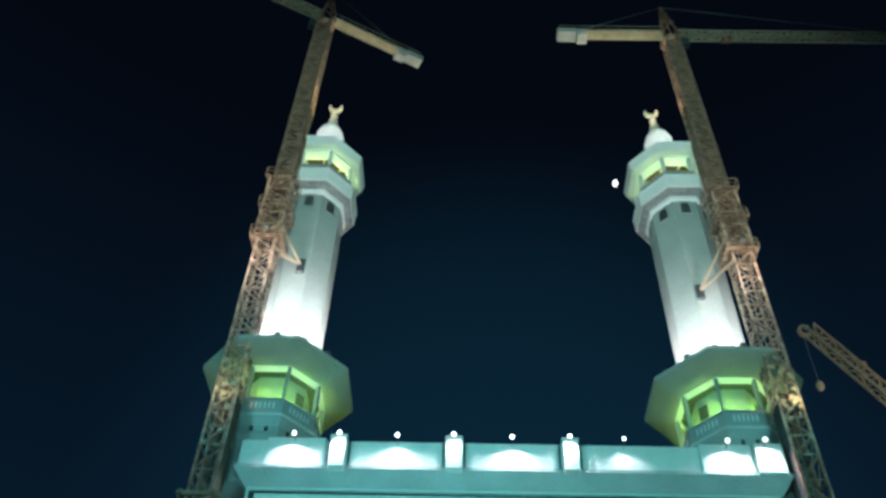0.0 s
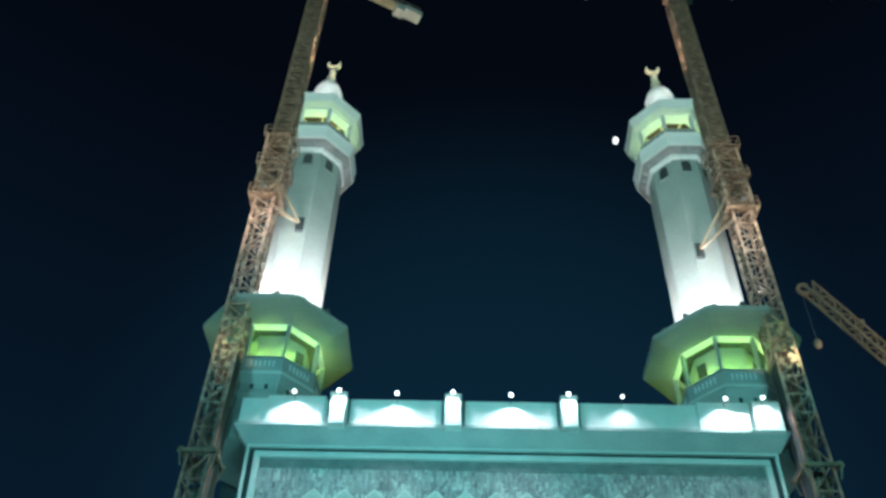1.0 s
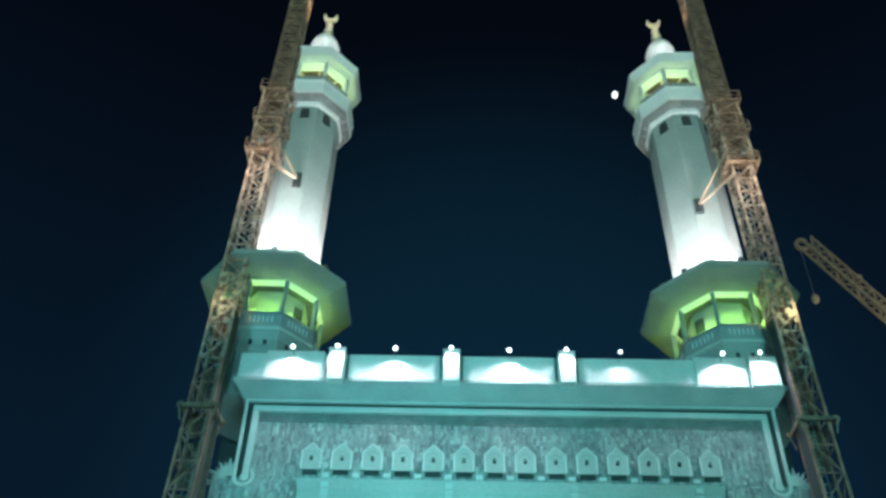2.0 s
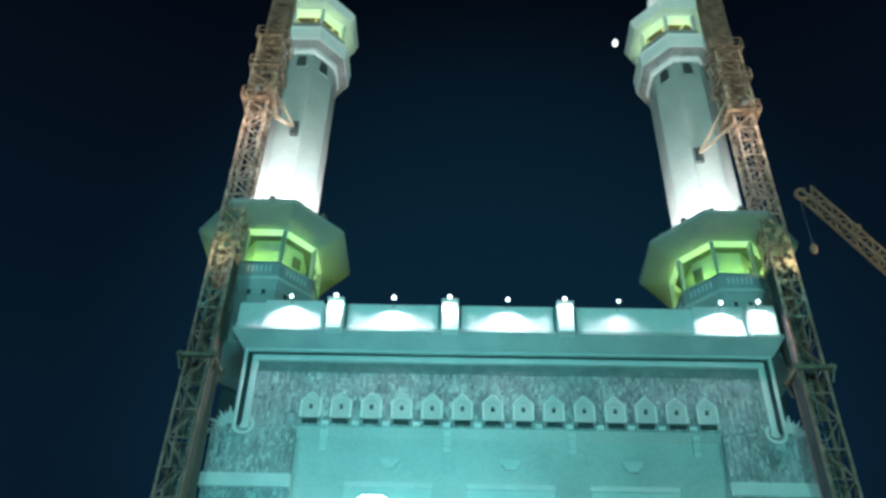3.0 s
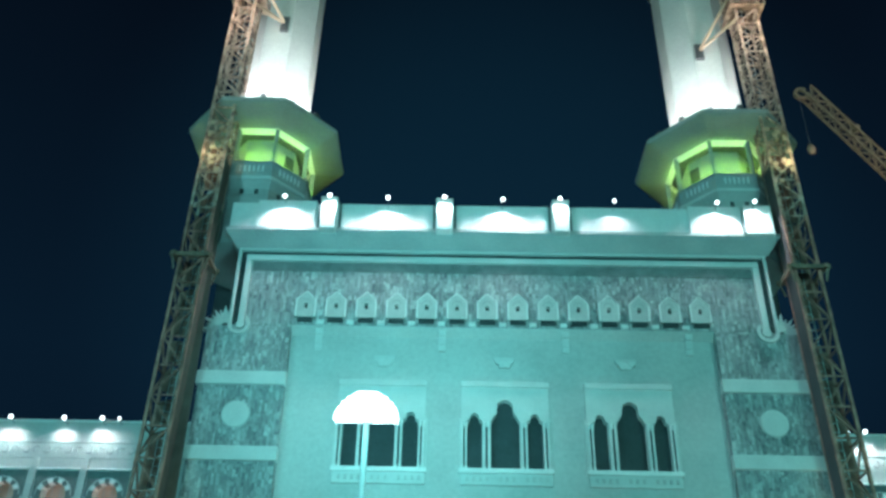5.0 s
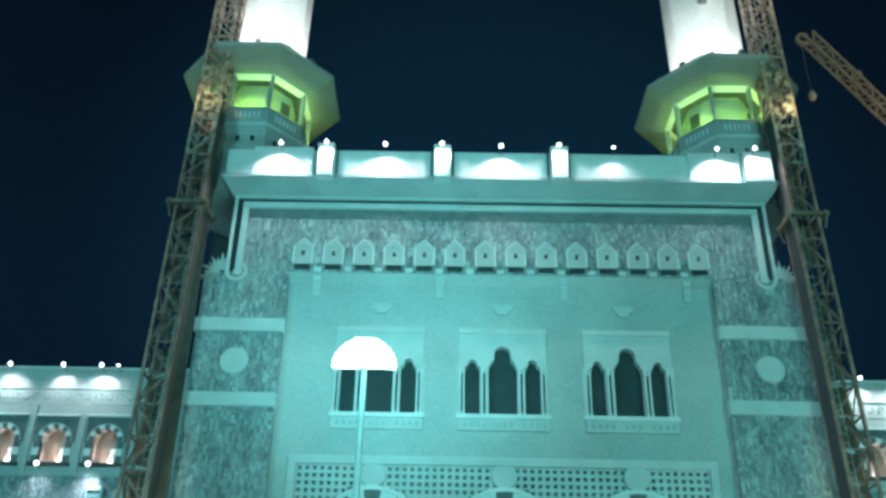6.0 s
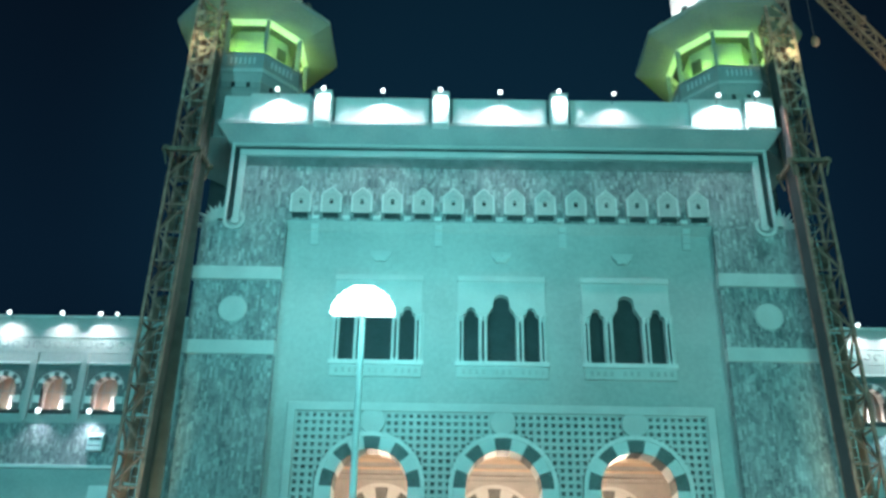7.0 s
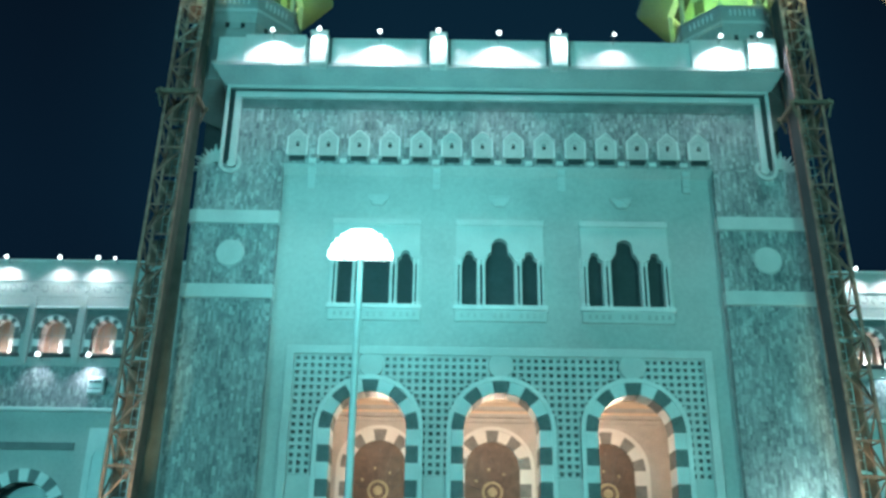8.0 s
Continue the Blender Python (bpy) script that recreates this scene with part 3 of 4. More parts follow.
for c in ARCHES:
    inner = new("inner_arch")
    inner.parent = gate
    for k in range(9):
        bm = bmesh.new()
        wedge(bm, c, IZ, 1.95, 2.75, 20 * k + 0.4, 20 * (k + 1) - 0.4, B - (0.25 if k % 2 else 0.2), B, 3)
        part("voussoir", bm, MARBLE if k % 2 else DARKGRANITE, inner)
    bm = bmesh.new()
    wedge(bm, c, IZ, 2.75, 3.02, 0, 180, B - 0.3, B, 20)
    part("archivolt", bm, MARBLE, inner)
    for s in (-1, 1):
        for k in range(12):
            z1 = IZ - k
            part("jamb_block", block(*sorted((c + s * 1.95, c + s * 2.75)), B - (0.2 if k % 2 else 0.25), B, z1 - 0.99, z1), DARKGRANITE if k % 2 else MARBLE, inner)
        part("jamb_rim", block(*sorted((c + s * 2.75, c + s * 3.02)), B - 0.3, B, 0.1, IZ), MARBLE, inner)
    door = thing("door", (0, 0, 0), "tall carved brown door with a gilded round boss", "door", "portal doors", "structure")
    door.name = "door_1"
    bm = bmesh.new()
    f = round_top(c, 1.95, IZ)
    for i in range(20):
        p, q = c - 1.95 + 0.195 * i, c - 1.755 + 0.195 * i
        hexa(bm, [(p, B - 0.12, 0), (q, B - 0.12, 0), (q, B - 0.02, 0), (p, B - 0.02, 0), (p, B - 0.12, f(p)), (q, B - 0.12, f(q)), (q, B - 0.02, f(q)), (p, B - 0.02, f(p))])
    part("leaf", bm, WOOD, door, "carved dark teak door leaf")
    # carved ribs that fan out above the boss
    for k in range(7):
        a = radians(15 + 25 * k)
        bm = bmesh.new()
        beam(bm, (c + 0.8 * math.cos(a), B - 0.15, 10.85 + 0.8 * math.sin(a)), (c + 1.8 * math.cos(a), B - 0.15, 10.85 + (1.8 + 1.2 * math.sin(a)) * math.sin(a)), 0.16)
        part("carved_rib", bm, WOOD, door)
        if k % 2:
            part("stud", disc(c + 1.3 * math.cos(a + 0.2), 10.85 + 1.6 * math.sin(a + 0.2), 0.1, B - 0.2, B - 0.12, 12), BRASS, door, "small gilded stud")
    part("boss", disc(c, 10.85, 0.75, B - 0.22, B - 0.1), BRASS, door, "round gilded boss")
    part("boss_ring", disc(c, 10.85, 0.58, B - 0.27, B - 0.2), WOOD, door)
    part("boss_heart", disc(c, 10.85, 0.34, B - 0.32, B - 0.26), BRASS, door)
    for z in (4.0, 7.0, 9.4):
        part("rail", block(c - 1.85, c + 1.85, B - 0.18, B - 0.1, z, z + 0.18), BRASS, door)
    point("portal_lamp", (c, R + 4.4, 15.4), 950, WARM, 0.5)

# ---- small flood lamps on arms along the parapet ----


def arm_lamp(x, y, z, back, watts=420, size=0.24, colour=WHITE, degrees=132, drop=2.6):
    """A bulb on a short arm, throwing its light down the wall behind it."""
    lamp = thing("wall_lamp", (x, y, z), "small white flood lamp on a short steel arm", "lamp", "wall wash lamps")
    bm = bmesh.new()
    beam(bm, (0, 0.0, 0.02), (0, back, -0.22), 0.045)
    part("arm", bm, DARK, lamp, "thin dark steel arm")
    bm = bmesh.new()
    bmesh.ops.create_uvsphere(bm, u_segments=14, v_segments=8, radius=size)
    part("bulb", bm, BULB, lamp, "glowing white lamp glass")
    spot("wall_wash_lamp", (x, y - 0.05, z - size - 0.1), (x, y + back * 0.4, z - drop), watts, colour, degrees, 0.8, 0.22)
    return lamp


for x, w in ((-15.6, 1000), (-12.33, 420), (-8.17, 1000), (-4.13, 420), (0.06, 950), (4.14, 420), (8.03, 240), (15.35, 1000), (17.95, 420)):
    arm_lamp(x, F - (2.15 if w == 420 else 1.9), 40.06 if w == 420 else 40.1, 1.0, w * 1.35 + 250 * (w == 420), 0.15 if w > 300 else 0.12, WHITE, 140 if w > 800 else 160 if w == 420 else 128)

# ---- minarets ----


def minaret(at):
    m = thing("minaret", at, "tall octagonal white minaret with two lit galleries", "minaret", "minarets of the gate")
    part("base_drum", turned([(3.5, 37.6), (3.5, 38.5), (3.5, 41.0), (3.65, 41.3), (3.65, 41.6), (3.5, 41.8), (3.5, 42.3), (3.75, 42.8), (3.75, 43.0)]), PLASTER, m, "octagonal pale stone base drum")
    # lower gallery
    a = 3.75
    part("gallery_floor", turned([(a + 0.08, 43.0), (a + 0.12, 43.2)]), MARBLE, m)
    part("core", turned([(2.5, 43.2), (2.5, 47.9)]), SHAFT, m)
    w = a * math.tan(math.pi / 8)
    for k in range(8):
        turn = Matrix.Rotation(k * math.pi / 4, 4, "Z")
        bm = bmesh.new()
        box(bm, -w, w, -a, -a + 0.22, 43.2, 44.45)
        box(bm, -w - 0.03, w + 0.03, -a - 0.12, -a + 0.3, 44.45, 44.6)
        bm.transform(turn)
        rail = part("balustrade", bm, PLASTER, m, "pale carved gallery balustrade")
        # white blocks stand for gallery light seen through slots
        for i in range(6):
            q = -w * 0.55 + i * w * 0.22
            bm = block(q - 0.07, q + 0.07, -a - 0.07, -a + 0.02, 43.68, 44.2)
            bm.transform(turn)
            part("lit_slot", bm, WHITEWASH, rail)
        bm = bmesh.new()
        g = math.tan(math.pi / 8)
        e = w - 0.45 * g
        hexa(bm, [(-w, -a + 0.02, 47.72), (w, -a + 0.02, 47.72), (e, -a + 0.45, 47.5), (-e, -a + 0.45, 47.5),
                  (-w, -a + 0.02, 47.95), (w, -a + 0.02, 47.95), (e, -a + 0.45, 47.95), (-e, -a + 0.45, 47.95)])
        bm.transform(turn)
        part("header", bm, WHITEWASH, m, "splayed header lit green from below")
        for q in (-0.55, 0.55):
            bm = block(q - 0.14, q + 0.14, -3.54, -3.47, 41.84, 42.24)
            bm.transform(turn)
            part("drum_window", bm, DARK, m)
        for q in (-1, 1):
            bm = block(*sorted((q * (w - 0.02), q * (w - 0.17))), -a + 0.04, -a + 0.4, 44.6, 47.8)
            bm.transform(turn)
            part("post", bm, SHAFT, m)
        if k in (1, 7):
            bm = block(*((0.15, 0.95) if k == 1 else (-0.95, -0.15)), -2.56, -2.48, 43.2, 46.9)
            bm.transform(turn)
            part("core_door", bm, DARK, m, "dark doorway of the stair core")
        bm = block(-w * 0.8, w * 0.8, -a + 0.26, -a + 0.34, 44.5, 44.62)
        bm.transform(turn)
        part("light_tube", bm, TUBE, m, "greenish glowing tube lamp")
    part("canopy", turned([(a + 0.03, 47.75), (a + 0.25, 47.78), (4.7, 47.98), (5.55, 48.3), (5.88, 48.45), (5.92, 48.8), (5.75, 48.95), (2.8, 49.4)]), SHAFT, m, "flaring octagonal canopy soffit")
    for k in range(16):
        t = 2 * math.pi * (k + 0.25) / 16
        bm = bmesh.new()
        box(bm, -0.2, 0.2, -5.78, -5.45, 48.88, 49.34)
        bm.transform(Matrix.Rotation(t, 4, "Z"))
        part("flood_fixture", bm, DARK, m, "dark flood lamp housing")
    # ceiling in a dark colour that stands for the shade behind the header
    part("gallery_ceiling", turned([(3.34, 47.66), (3.34, 47.74)]), DARK, m, "gallery ceiling coloured dark for the shade under the header")
    # shaft
    part("shaft", turned([(2.85, 49.2), (2.75, 49.6), (2.75, 66.0), (2.75, 69.5)]), SHAFT, m, "octagonal rendered shaft")
    for k in range(8):
        turn = Matrix.Rotation(k * math.pi / 4, 4, "Z")
        bm = bmesh.new()
        pierced(bm, -0.62, 0.62, -2.84, -2.72, 67.75, 69.45, [(-0.44, 0.44, 67.85, round_top(0, 0.44, 68.9, 0.9))], 10)
        bm.transform(turn)
        s = part("slot_window", bm, SHAFT, m)
        bm = block(-0.5, 0.5, -2.79, -2.754, 67.8, 69.4)
        bm.transform(turn)
        part("pane", bm, DARK, s, "dark slot opening")
    # upper gallery
    part("neck_ring", turned([(2.74, 69.45), (2.9, 69.5), (2.98, 69.62), (2.98, 70.0), (2.9, 70.12), (2.74, 70.12)]), WHITEWASH, m, "thin white ring at the head of the shaft")
    # soffit and brackets in a darker tone that stands for their shade
    part("corbel_soffit", turned([(2.76, 70.12), (3.15, 70.14), (3.15, 70.3), (3.66, 70.32), (3.66, 70.45)]), CORNICE, m, "carved soffit under the upper gallery, greyed for its shade")
    for k in range(24):
        bm = bmesh.new()
        hexa(bm, [(-0.1, -3.2, 69.98), (0.1, -3.2, 69.98), (0.1, -2.9, 69.98), (-0.1, -2.9, 69.98), (-0.1, -3.6, 70.32), (0.1, -3.6, 70.32), (0.1, -2.9, 70.32), (-0.1, -2.9, 70.32)])
        bm.transform(Matrix.Rotation(2 * math.pi * (k + 0.5) / 24, 4, "Z"))
        part("bracket", bm, CORNICE, m)
    part("corbel_ring", turned([(3.6, 70.36), (3.74, 70.36), (3.8, 70.48), (3.84, 71.75), (3.92, 71.85), (3.92, 72.05), (3.5, 72.1)]), WHITEWASH, m, "white ring under the upper gallery")
    a = 3.4
    w = a * math.tan(math.pi / 8)
    part("upper_core", turned([(1.7, 72.2), (1.7, 75.9)]), SHAFT, m)
    for k in range(8):
        turn = Matrix.Rotation(k * math.pi / 4, 4, "Z")
        bm = bmesh.new()
        box(bm, -w, w, -a, -a + 0.2, 72.05, 73.05)
        box(bm, -w - 0.03, w + 0.03, -a - 0.06, -a + 0.24, 73.05, 73.14)
        bm.transform(turn)
        # darker tone and dark slots stand for the shade on the balustrade
        rail = part("upper_balustrade", bm, CORNICE, m, "carved balustrade of the upper gallery, greyed for its shade")
        for i in range(5):
            q = -w * 0.72 + i * w * 0.36
            bm = block(q - 0.08, q + 0.08, -a - 0.03, -a + 0.02, 72.35, 72.9)
            bm.transform(turn)
            part("slot", bm, DARK, rail)
        bm = bmesh.new()
        e = w - 0.75 * math.tan(math.pi / 8)
        hexa(bm, [(-w, -a, 75.3), (w, -a, 75.3), (e, -a + 0.75, 74.95), (-e, -a + 0.75, 74.95), (-w, -a, 75.6), (w, -a, 75.6), (e, -a + 0.75, 75.6), (-e, -a + 0.75, 75.6)])
        bm.transform(turn)
        part("upper_header", bm, WHITEWASH, m)
        for q in (-1, 1):
            bm = block(*sorted((q * (w - 0.02), q * (w - 0.2))), -a + 0.02, -a + 0.4, 73.1, 75.4)
            bm.transform(turn)
            part("upper_post", bm, MARBLE, m)
        for q in (-0.55, 0.3):
            bm = block(q - 0.25, q + 0.3, -1.82, -1.68, 73.0, 74.7)
            bm.transform(turn)
            part("upper_shutter", bm, WOOD, m)
        bm = block(-w * 0.75, w * 0.75, -a + 0.24, -a + 0.32, 73.02, 73.12)
        bm.transform(turn)
        part("light_tube", bm, TUBE, m, "greenish glowing tube lamp")
    part("upper_canopy", turned([(a + 0.02, 75.5), (3.75, 75.55), (4.0, 75.65), (4.25, 76.6), (4.2, 76.75), (1.8, 77.2)]), WHITEWASH, m, "white octagonal canopy fascia")
    for k in range(8):
        t = 2 * math.pi * (k + 0.5) / 8
        bm = block(-0.15, 0.15, -4.05, -3.75, 76.75, 77.1)
        bm.transform(Matrix.Rotation(t, 4, "Z"))
        part("upper_fixture", bm, DARK, m, "dark flood lamp housing")
    part("timber_ceiling", turned([(2.62, 75.2), (2.62, 75.45)]), WOOD, m, "dark timber gallery ceiling")
    for k in range(8):
        bm = block(-0.12, 0.12, -2.6, -0.8, 75.05, 75.2)
        bm.transform(Matrix.Rotation((k + 0.3) * math.pi / 4, 4, "Z"))
        part("ceiling_joist", bm, PINK, m)
    part("dome_drum", turned([(1.62, 76.9), (1.55, 77.4), (1.5, 82.3)], 24, 0, 0, False), MARBLE, m)
    part("dome", turned([(1.55, 82.3)] + [(1.43 * math.cos(radians(e)) + 0.001, 82.35 + 1.75 * math.sin(radians(e))) for e in range(0, 91, 9)], 28, 0, 0, False), MARBLE, m, "small white dome")
    fin = turned([(0.46, 83.95), (0.41, 84.2), (0.19, 84.5), (0.19, 84.75), (0.46, 85.0), (0.54, 85.25), (0.41, 85.5), (0.16, 85.7), (0.16, 85.85), (0.36, 86.1), (0.41, 86.35), (0.27, 86.6), (0.12, 86.8), (0.12, 87.0)], 14, 0, 0, False)
    fin = part("finial", fin, GOLD, m, "gilded finial with an upturned crescent")
    bm = bmesh.new()
    for i in range(20):
        a0, a1 = radians(-215 + i * 12.5), radians(-215 + (i + 1) * 12.5)
        t0, t1 = [0.12 + 0.36 * math.sin(math.pi * (j / 20)) for j in (i, i + 1)]
        c = [(r * math.cos(t), 87.85 + r * math.sin(t)) for r, t in ((0.78 - t0, a0), (0.78, a0), (0.78, a1), (0.78 - t1, a1))]
        hexa(bm, [(c[0][0], -0.16, c[0][1]), (c[1][0], -0.16, c[1][1]), (c[1][0], 0.16, c[1][1]), (c[0][0], 0.16, c[0][1]),
                  (c[3][0], -0.16, c[3][1]), (c[2][0], -0.16, c[2][1]), (c[2][0], 0.16, c[2][1]), (c[3][0], 0.16, c[3][1])])
    part("crescent", bm, GOLD, fin)
    return m


# each minaret's foot and lean in degrees; lean and stretch fit the camera's view
MINARETS = ((-19.13, 61.2, -1.1, 0.41), (18.18, 61.2, -1.6, -0.57))
DEEP, TALL = 1.12, 1.025
first = minaret(MINARETS[0][:3])
first.rotation_euler.y = radians(MINARETS[0][3])
first.scale = (1, DEEP, TALL)
copy_thing(first, pose(*MINARETS[1][:3], 0, MINARETS[1][3], 0))
for mx, my, base, lean in MINARETS:
    left = mx < 0

    def on(r, turn, z):
        """A place at radius r, eighths of a turn from the front, at the height z of the model."""
        a = radians(-90 + 45 * turn)
        return (mx + math.tan(radians(lean)) * z + r * math.cos(a), my + DEEP * r * math.sin(a), base + TALL * z)

    for k in range(-2, 3):
        spot("shaft_flood_lamp", on(5.3, k, 49.4), on(2.7, k, 52.8), 6800 if left else 5200, (1.0, 0.93, 0.98), 66, 1.0, 0.6)
        spot("shaft_flood_lamp", on(5.5, k, 49.4), on(2.7, k, 58.0), 7200 if left else 5300, (1.0, 0.93, 0.98), 29, 1.0, 0.7)
        strip("gallery_lamp", on(3.36, k, 44.8), on(2.1, k, 47.0), 40, GREEN, 2.3, 0.12, 105)
        strip("upper_gallery_lamp", on(3.08, k, 73.12), on(2.4, k, 75.0), 22, LIME, 2.0, 0.12, 120)
    for k in range(8):
        point("gallery_glow_lamp", on(3.0, k, 45.3), (52, 80, 110, 110, 110, 110, 110, 80)[k], LIME, 0.15)
    for k in (-1.5, -0.5, 0.5, 1.5):
        spot("dome_flood_lamp", on(3.6, k, 77.2), on(0, 0, 83.6), 1100, (0.97, 0.98, 1.0), 60, 0.7, 0.1)

# ---- tower cranes ----


def lattice(bm, a, b, half, pitch, bar=0.12, leg=0.2, up=(0, 1, 0)):
    """A four-legged lattice boom from a to b with zigzag bracing."""
    a, b = Vector(a), Vector(b)
    way = (b - a).normalized()
    s = way.cross(Vector(up)).normalized()
    u = s.cross(way)
    corner = [s * half * i + u * half * j for i, j in ((-1, -1), (1, -1), (1, 1), (-1, 1))]
    for c in corner:
        beam(bm, a + c, b + c, leg)
    n = max(1, round((b - a).length / pitch))
    for k in range(n):
        p, q = a.lerp(b, k / n), a.lerp(b, (k + 1) / n)
        for i in range(4):
            c, d = corner[i], corner[(i + 1) % 4]
            beam(bm, p + c, p + d, bar)
            beam(bm, *((p + c, q + d) if (k + i) % 2 else (p + d, q + c)), bar)


def crane(x, y, top, toward, counter, reach, collars, cage, tie):
    c = thing("tower_crane", (0, 0, 0), "tall yellow lattice tower crane standing beside the gate", "crane", "tower cranes")
    bm = bmesh.new()
    lattice(bm, (x, y, 0), (x, y, 38.95), 0.82, 2.05, 0.1, 0.19)
    part("lower_mast", bm, MAST, c, "mottled reddish lattice mast")
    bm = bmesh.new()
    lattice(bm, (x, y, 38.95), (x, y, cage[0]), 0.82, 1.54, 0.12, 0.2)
    part("middle_mast", bm, MIDMAST, c, "lattice mast, paler in colour to look lit by lamps")
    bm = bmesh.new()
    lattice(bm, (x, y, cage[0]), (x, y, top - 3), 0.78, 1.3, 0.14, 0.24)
    part("upper_mast", bm, UPPER, c, "upper mast in brown darkened for its weaker light")
    # plain block added so the upper mast reads nearly solid
    part("mast_filler", block(x - 0.7, x + 0.7, y - 0.66, y + 0.66, cage[1] - 1, top - 3), UPPER, c)
    # ladder inside the mast
    bm = bmesh.new()
    for s in (-0.2, 0.2):
        beam(bm, (x + s, y + 0.5, 1), (x + s, y + 0.5, top - 4), 0.05)
    for k in range(int((top - 6) / 0.6)):
        beam(bm, (x - 0.2, y + 0.5, 1.2 + k * 0.6), (x + 0.2, y + 0.5, 1.2 + k * 0.6), 0.04)
    part("ladder", bm, STEEL, c)
    # torn netting hung behind the bracing, bay by bay
    rnd = random.Random(round(x))
    for k in range(30):
        z0, z1 = 2.5 + k * 2.05, 4.55 + k * 2.05
        if z1 > 46 or rnd.random() < 0.06:
            continue
        bm = bmesh.new()
        l, r = x - 0.74, x + 0.74
        cut = rnd.uniform(0.02, 0.3)
        q = [(l, z0), (r, z0 + rnd.uniform(0, 0.5)), (r, z1 - rnd.uniform(0, 0.6)), (r - 1.4 * cut, z1), (l, z1 - 1.5 * cut)]
        if rnd.random() < 0.5:
            q = [(2 * x - u, v) for u, v in q]
        fr = [bm.verts.new((u, y + 0.72, v)) for u, v in q]
        bk = [bm.verts.new((u, y + 0.75, v)) for u, v in q]
        bm.faces.new(fr), bm.faces.new(bk[::-1])
        for i in range(5):
            bm.faces.new((fr[i], fr[(i + 1) % 5], bk[(i + 1) % 5], bk[i]))
        part("debris_net", bm, NET, c)
    # dark sheet that puts the shade on the mast's inner side into colour
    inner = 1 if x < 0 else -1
    part("side_shade", block(*sorted((x + inner * 0.86, x + inner * 0.89)), y - 0.75, y + 0.75, 3, 43.5), INNER_SHADE if x < 0 else SHADED, c, "dark sheet for the mast's shaded inner side")
    if x < 0:
        # dark shade strip, flared downwards to fit the camera's view
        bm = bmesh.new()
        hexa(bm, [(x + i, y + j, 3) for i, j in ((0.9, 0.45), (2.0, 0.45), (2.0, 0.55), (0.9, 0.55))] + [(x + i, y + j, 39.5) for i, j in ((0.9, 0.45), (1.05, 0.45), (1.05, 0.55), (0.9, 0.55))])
        part("shade_screen", bm, INNER_SHADE, c, "dark sheet continuing the shaded strip beside the mast")
    # pale sheets for bright light spots on the mast, and an unseen lamp added
    for k in range(18):
        z, u, w, h = rnd.uniform(41.8, 46.6), rnd.uniform(-0.75, 0.6), rnd.uniform(0.2, 0.42), rnd.uniform(0.2, 0.5)
        bm = bmesh.new()
        hexa(bm, [(x + u + i, y - 0.95 + j, z + q + 0.15 * i) for q in (0, h) for i, j in ((0, 0), (w, 0.05), (w, 0.08), (0, 0.03))])
        part("bright_sheet", bm, TIE, c, "pale sheet for a bright spot on the mast")
    point("mast_fill_lamp", (x - inner * 0.5, y - 1.7, 43.8), 80, (1.0, 1.0, 0.6), 0.06)
    for z in collars:
        bm = bmesh.new()
        for s in (-1, 1):
            beam(bm, (x - 1.45, y + s * 1.15, z), (x + 1.45, y + s * 1.15, z), 0.22, 0.3)
            beam(bm, (x + s * 1.15, y - 1.4, z), (x + s * 1.15, y + 1.4, z), 0.22, 0.3)
            for e in (-1, 1):
                beam(bm, (x + s * 1.3, y + e * 1.2, z), (x + s * 1.05, y + e * 1.05, z - 1.1), 0.12)
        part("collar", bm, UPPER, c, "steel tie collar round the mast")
    # climbing cage
    hold = new("climbing_cage")
    hold.parent = c
    h, n = 1.08, 5
    corner = ((-h, -h), (h, -h), (h, h), (-h, h))
    for i, j in corner:
        bm = bmesh.new()
        beam(bm, (x + i, y + j, cage[0]), (x + i, y + j, cage[1]), 0.2)
        part("cage_leg", bm, ORANGE, hold, "orange corner leg of the climbing cage")
    for k in range(n):
        p, q = [cage[0] + (cage[1] - cage[0]) * (k + u) / n for u in (0, 1)]
        for i in range(4):
            (ax, ay), (bx, by) = corner[i], corner[(i + 1) % 4]
            if (k + i) % 2:
                ax, ay, bx, by = bx, by, ax, ay
            for z1 in (p, q):
                bm = bmesh.new()
                beam(bm, (x + ax, y + ay, p), (x + bx, y + by, z1), 0.13)
                part("cage_brace", bm, ORANGE, hold)
    for z in (cage[0], (cage[0] + cage[1]) / 2, cage[1]):
        bm = bmesh.new()
        for s in (-1, 1):
            box(bm, x - 1.45, x + 1.45, *sorted((y + s * 1.15, y + s * 1.45)), z - 0.06, z)
            box(bm, *sorted((x + s * 1.15, x + s * 1.45)), y - 1.15, y + 1.15, z - 0.06, z)
        part("platform", bm, ORANGE, hold)
        for s in (-1, 1):
            for e in (-1, 0, 1):
                bm = bmesh.new()
                beam(bm, (x + s * 1.43, y + e * 1.43, z), (x + s * 1.43, y + e * 1.43, z + 1.1), 0.06)
                part("guard_post", bm, ORANGE, hold)
            for h in (0.55, 1.1):
                bm = bmesh.new()
                beam(bm, (x + s * 1.43, y - 1.43, z + h), (x + s * 1.43, y + 1.43, z + h), 0.05)
                part("guard_rail", bm, ORANGE, hold)
                bm = bmesh.new()
                beam(bm, (x - 1.43, y + s * 1.43, z + h), (x + 1.43, y + s * 1.43, z + h), 0.05)
                part("guard_rail", bm, ORANGE, hold)
    # ties to the minaret
    s = 1 if tie[0] > x else -1
    tie = (tie[0] - s * 0.18, tie[1], tie[2])
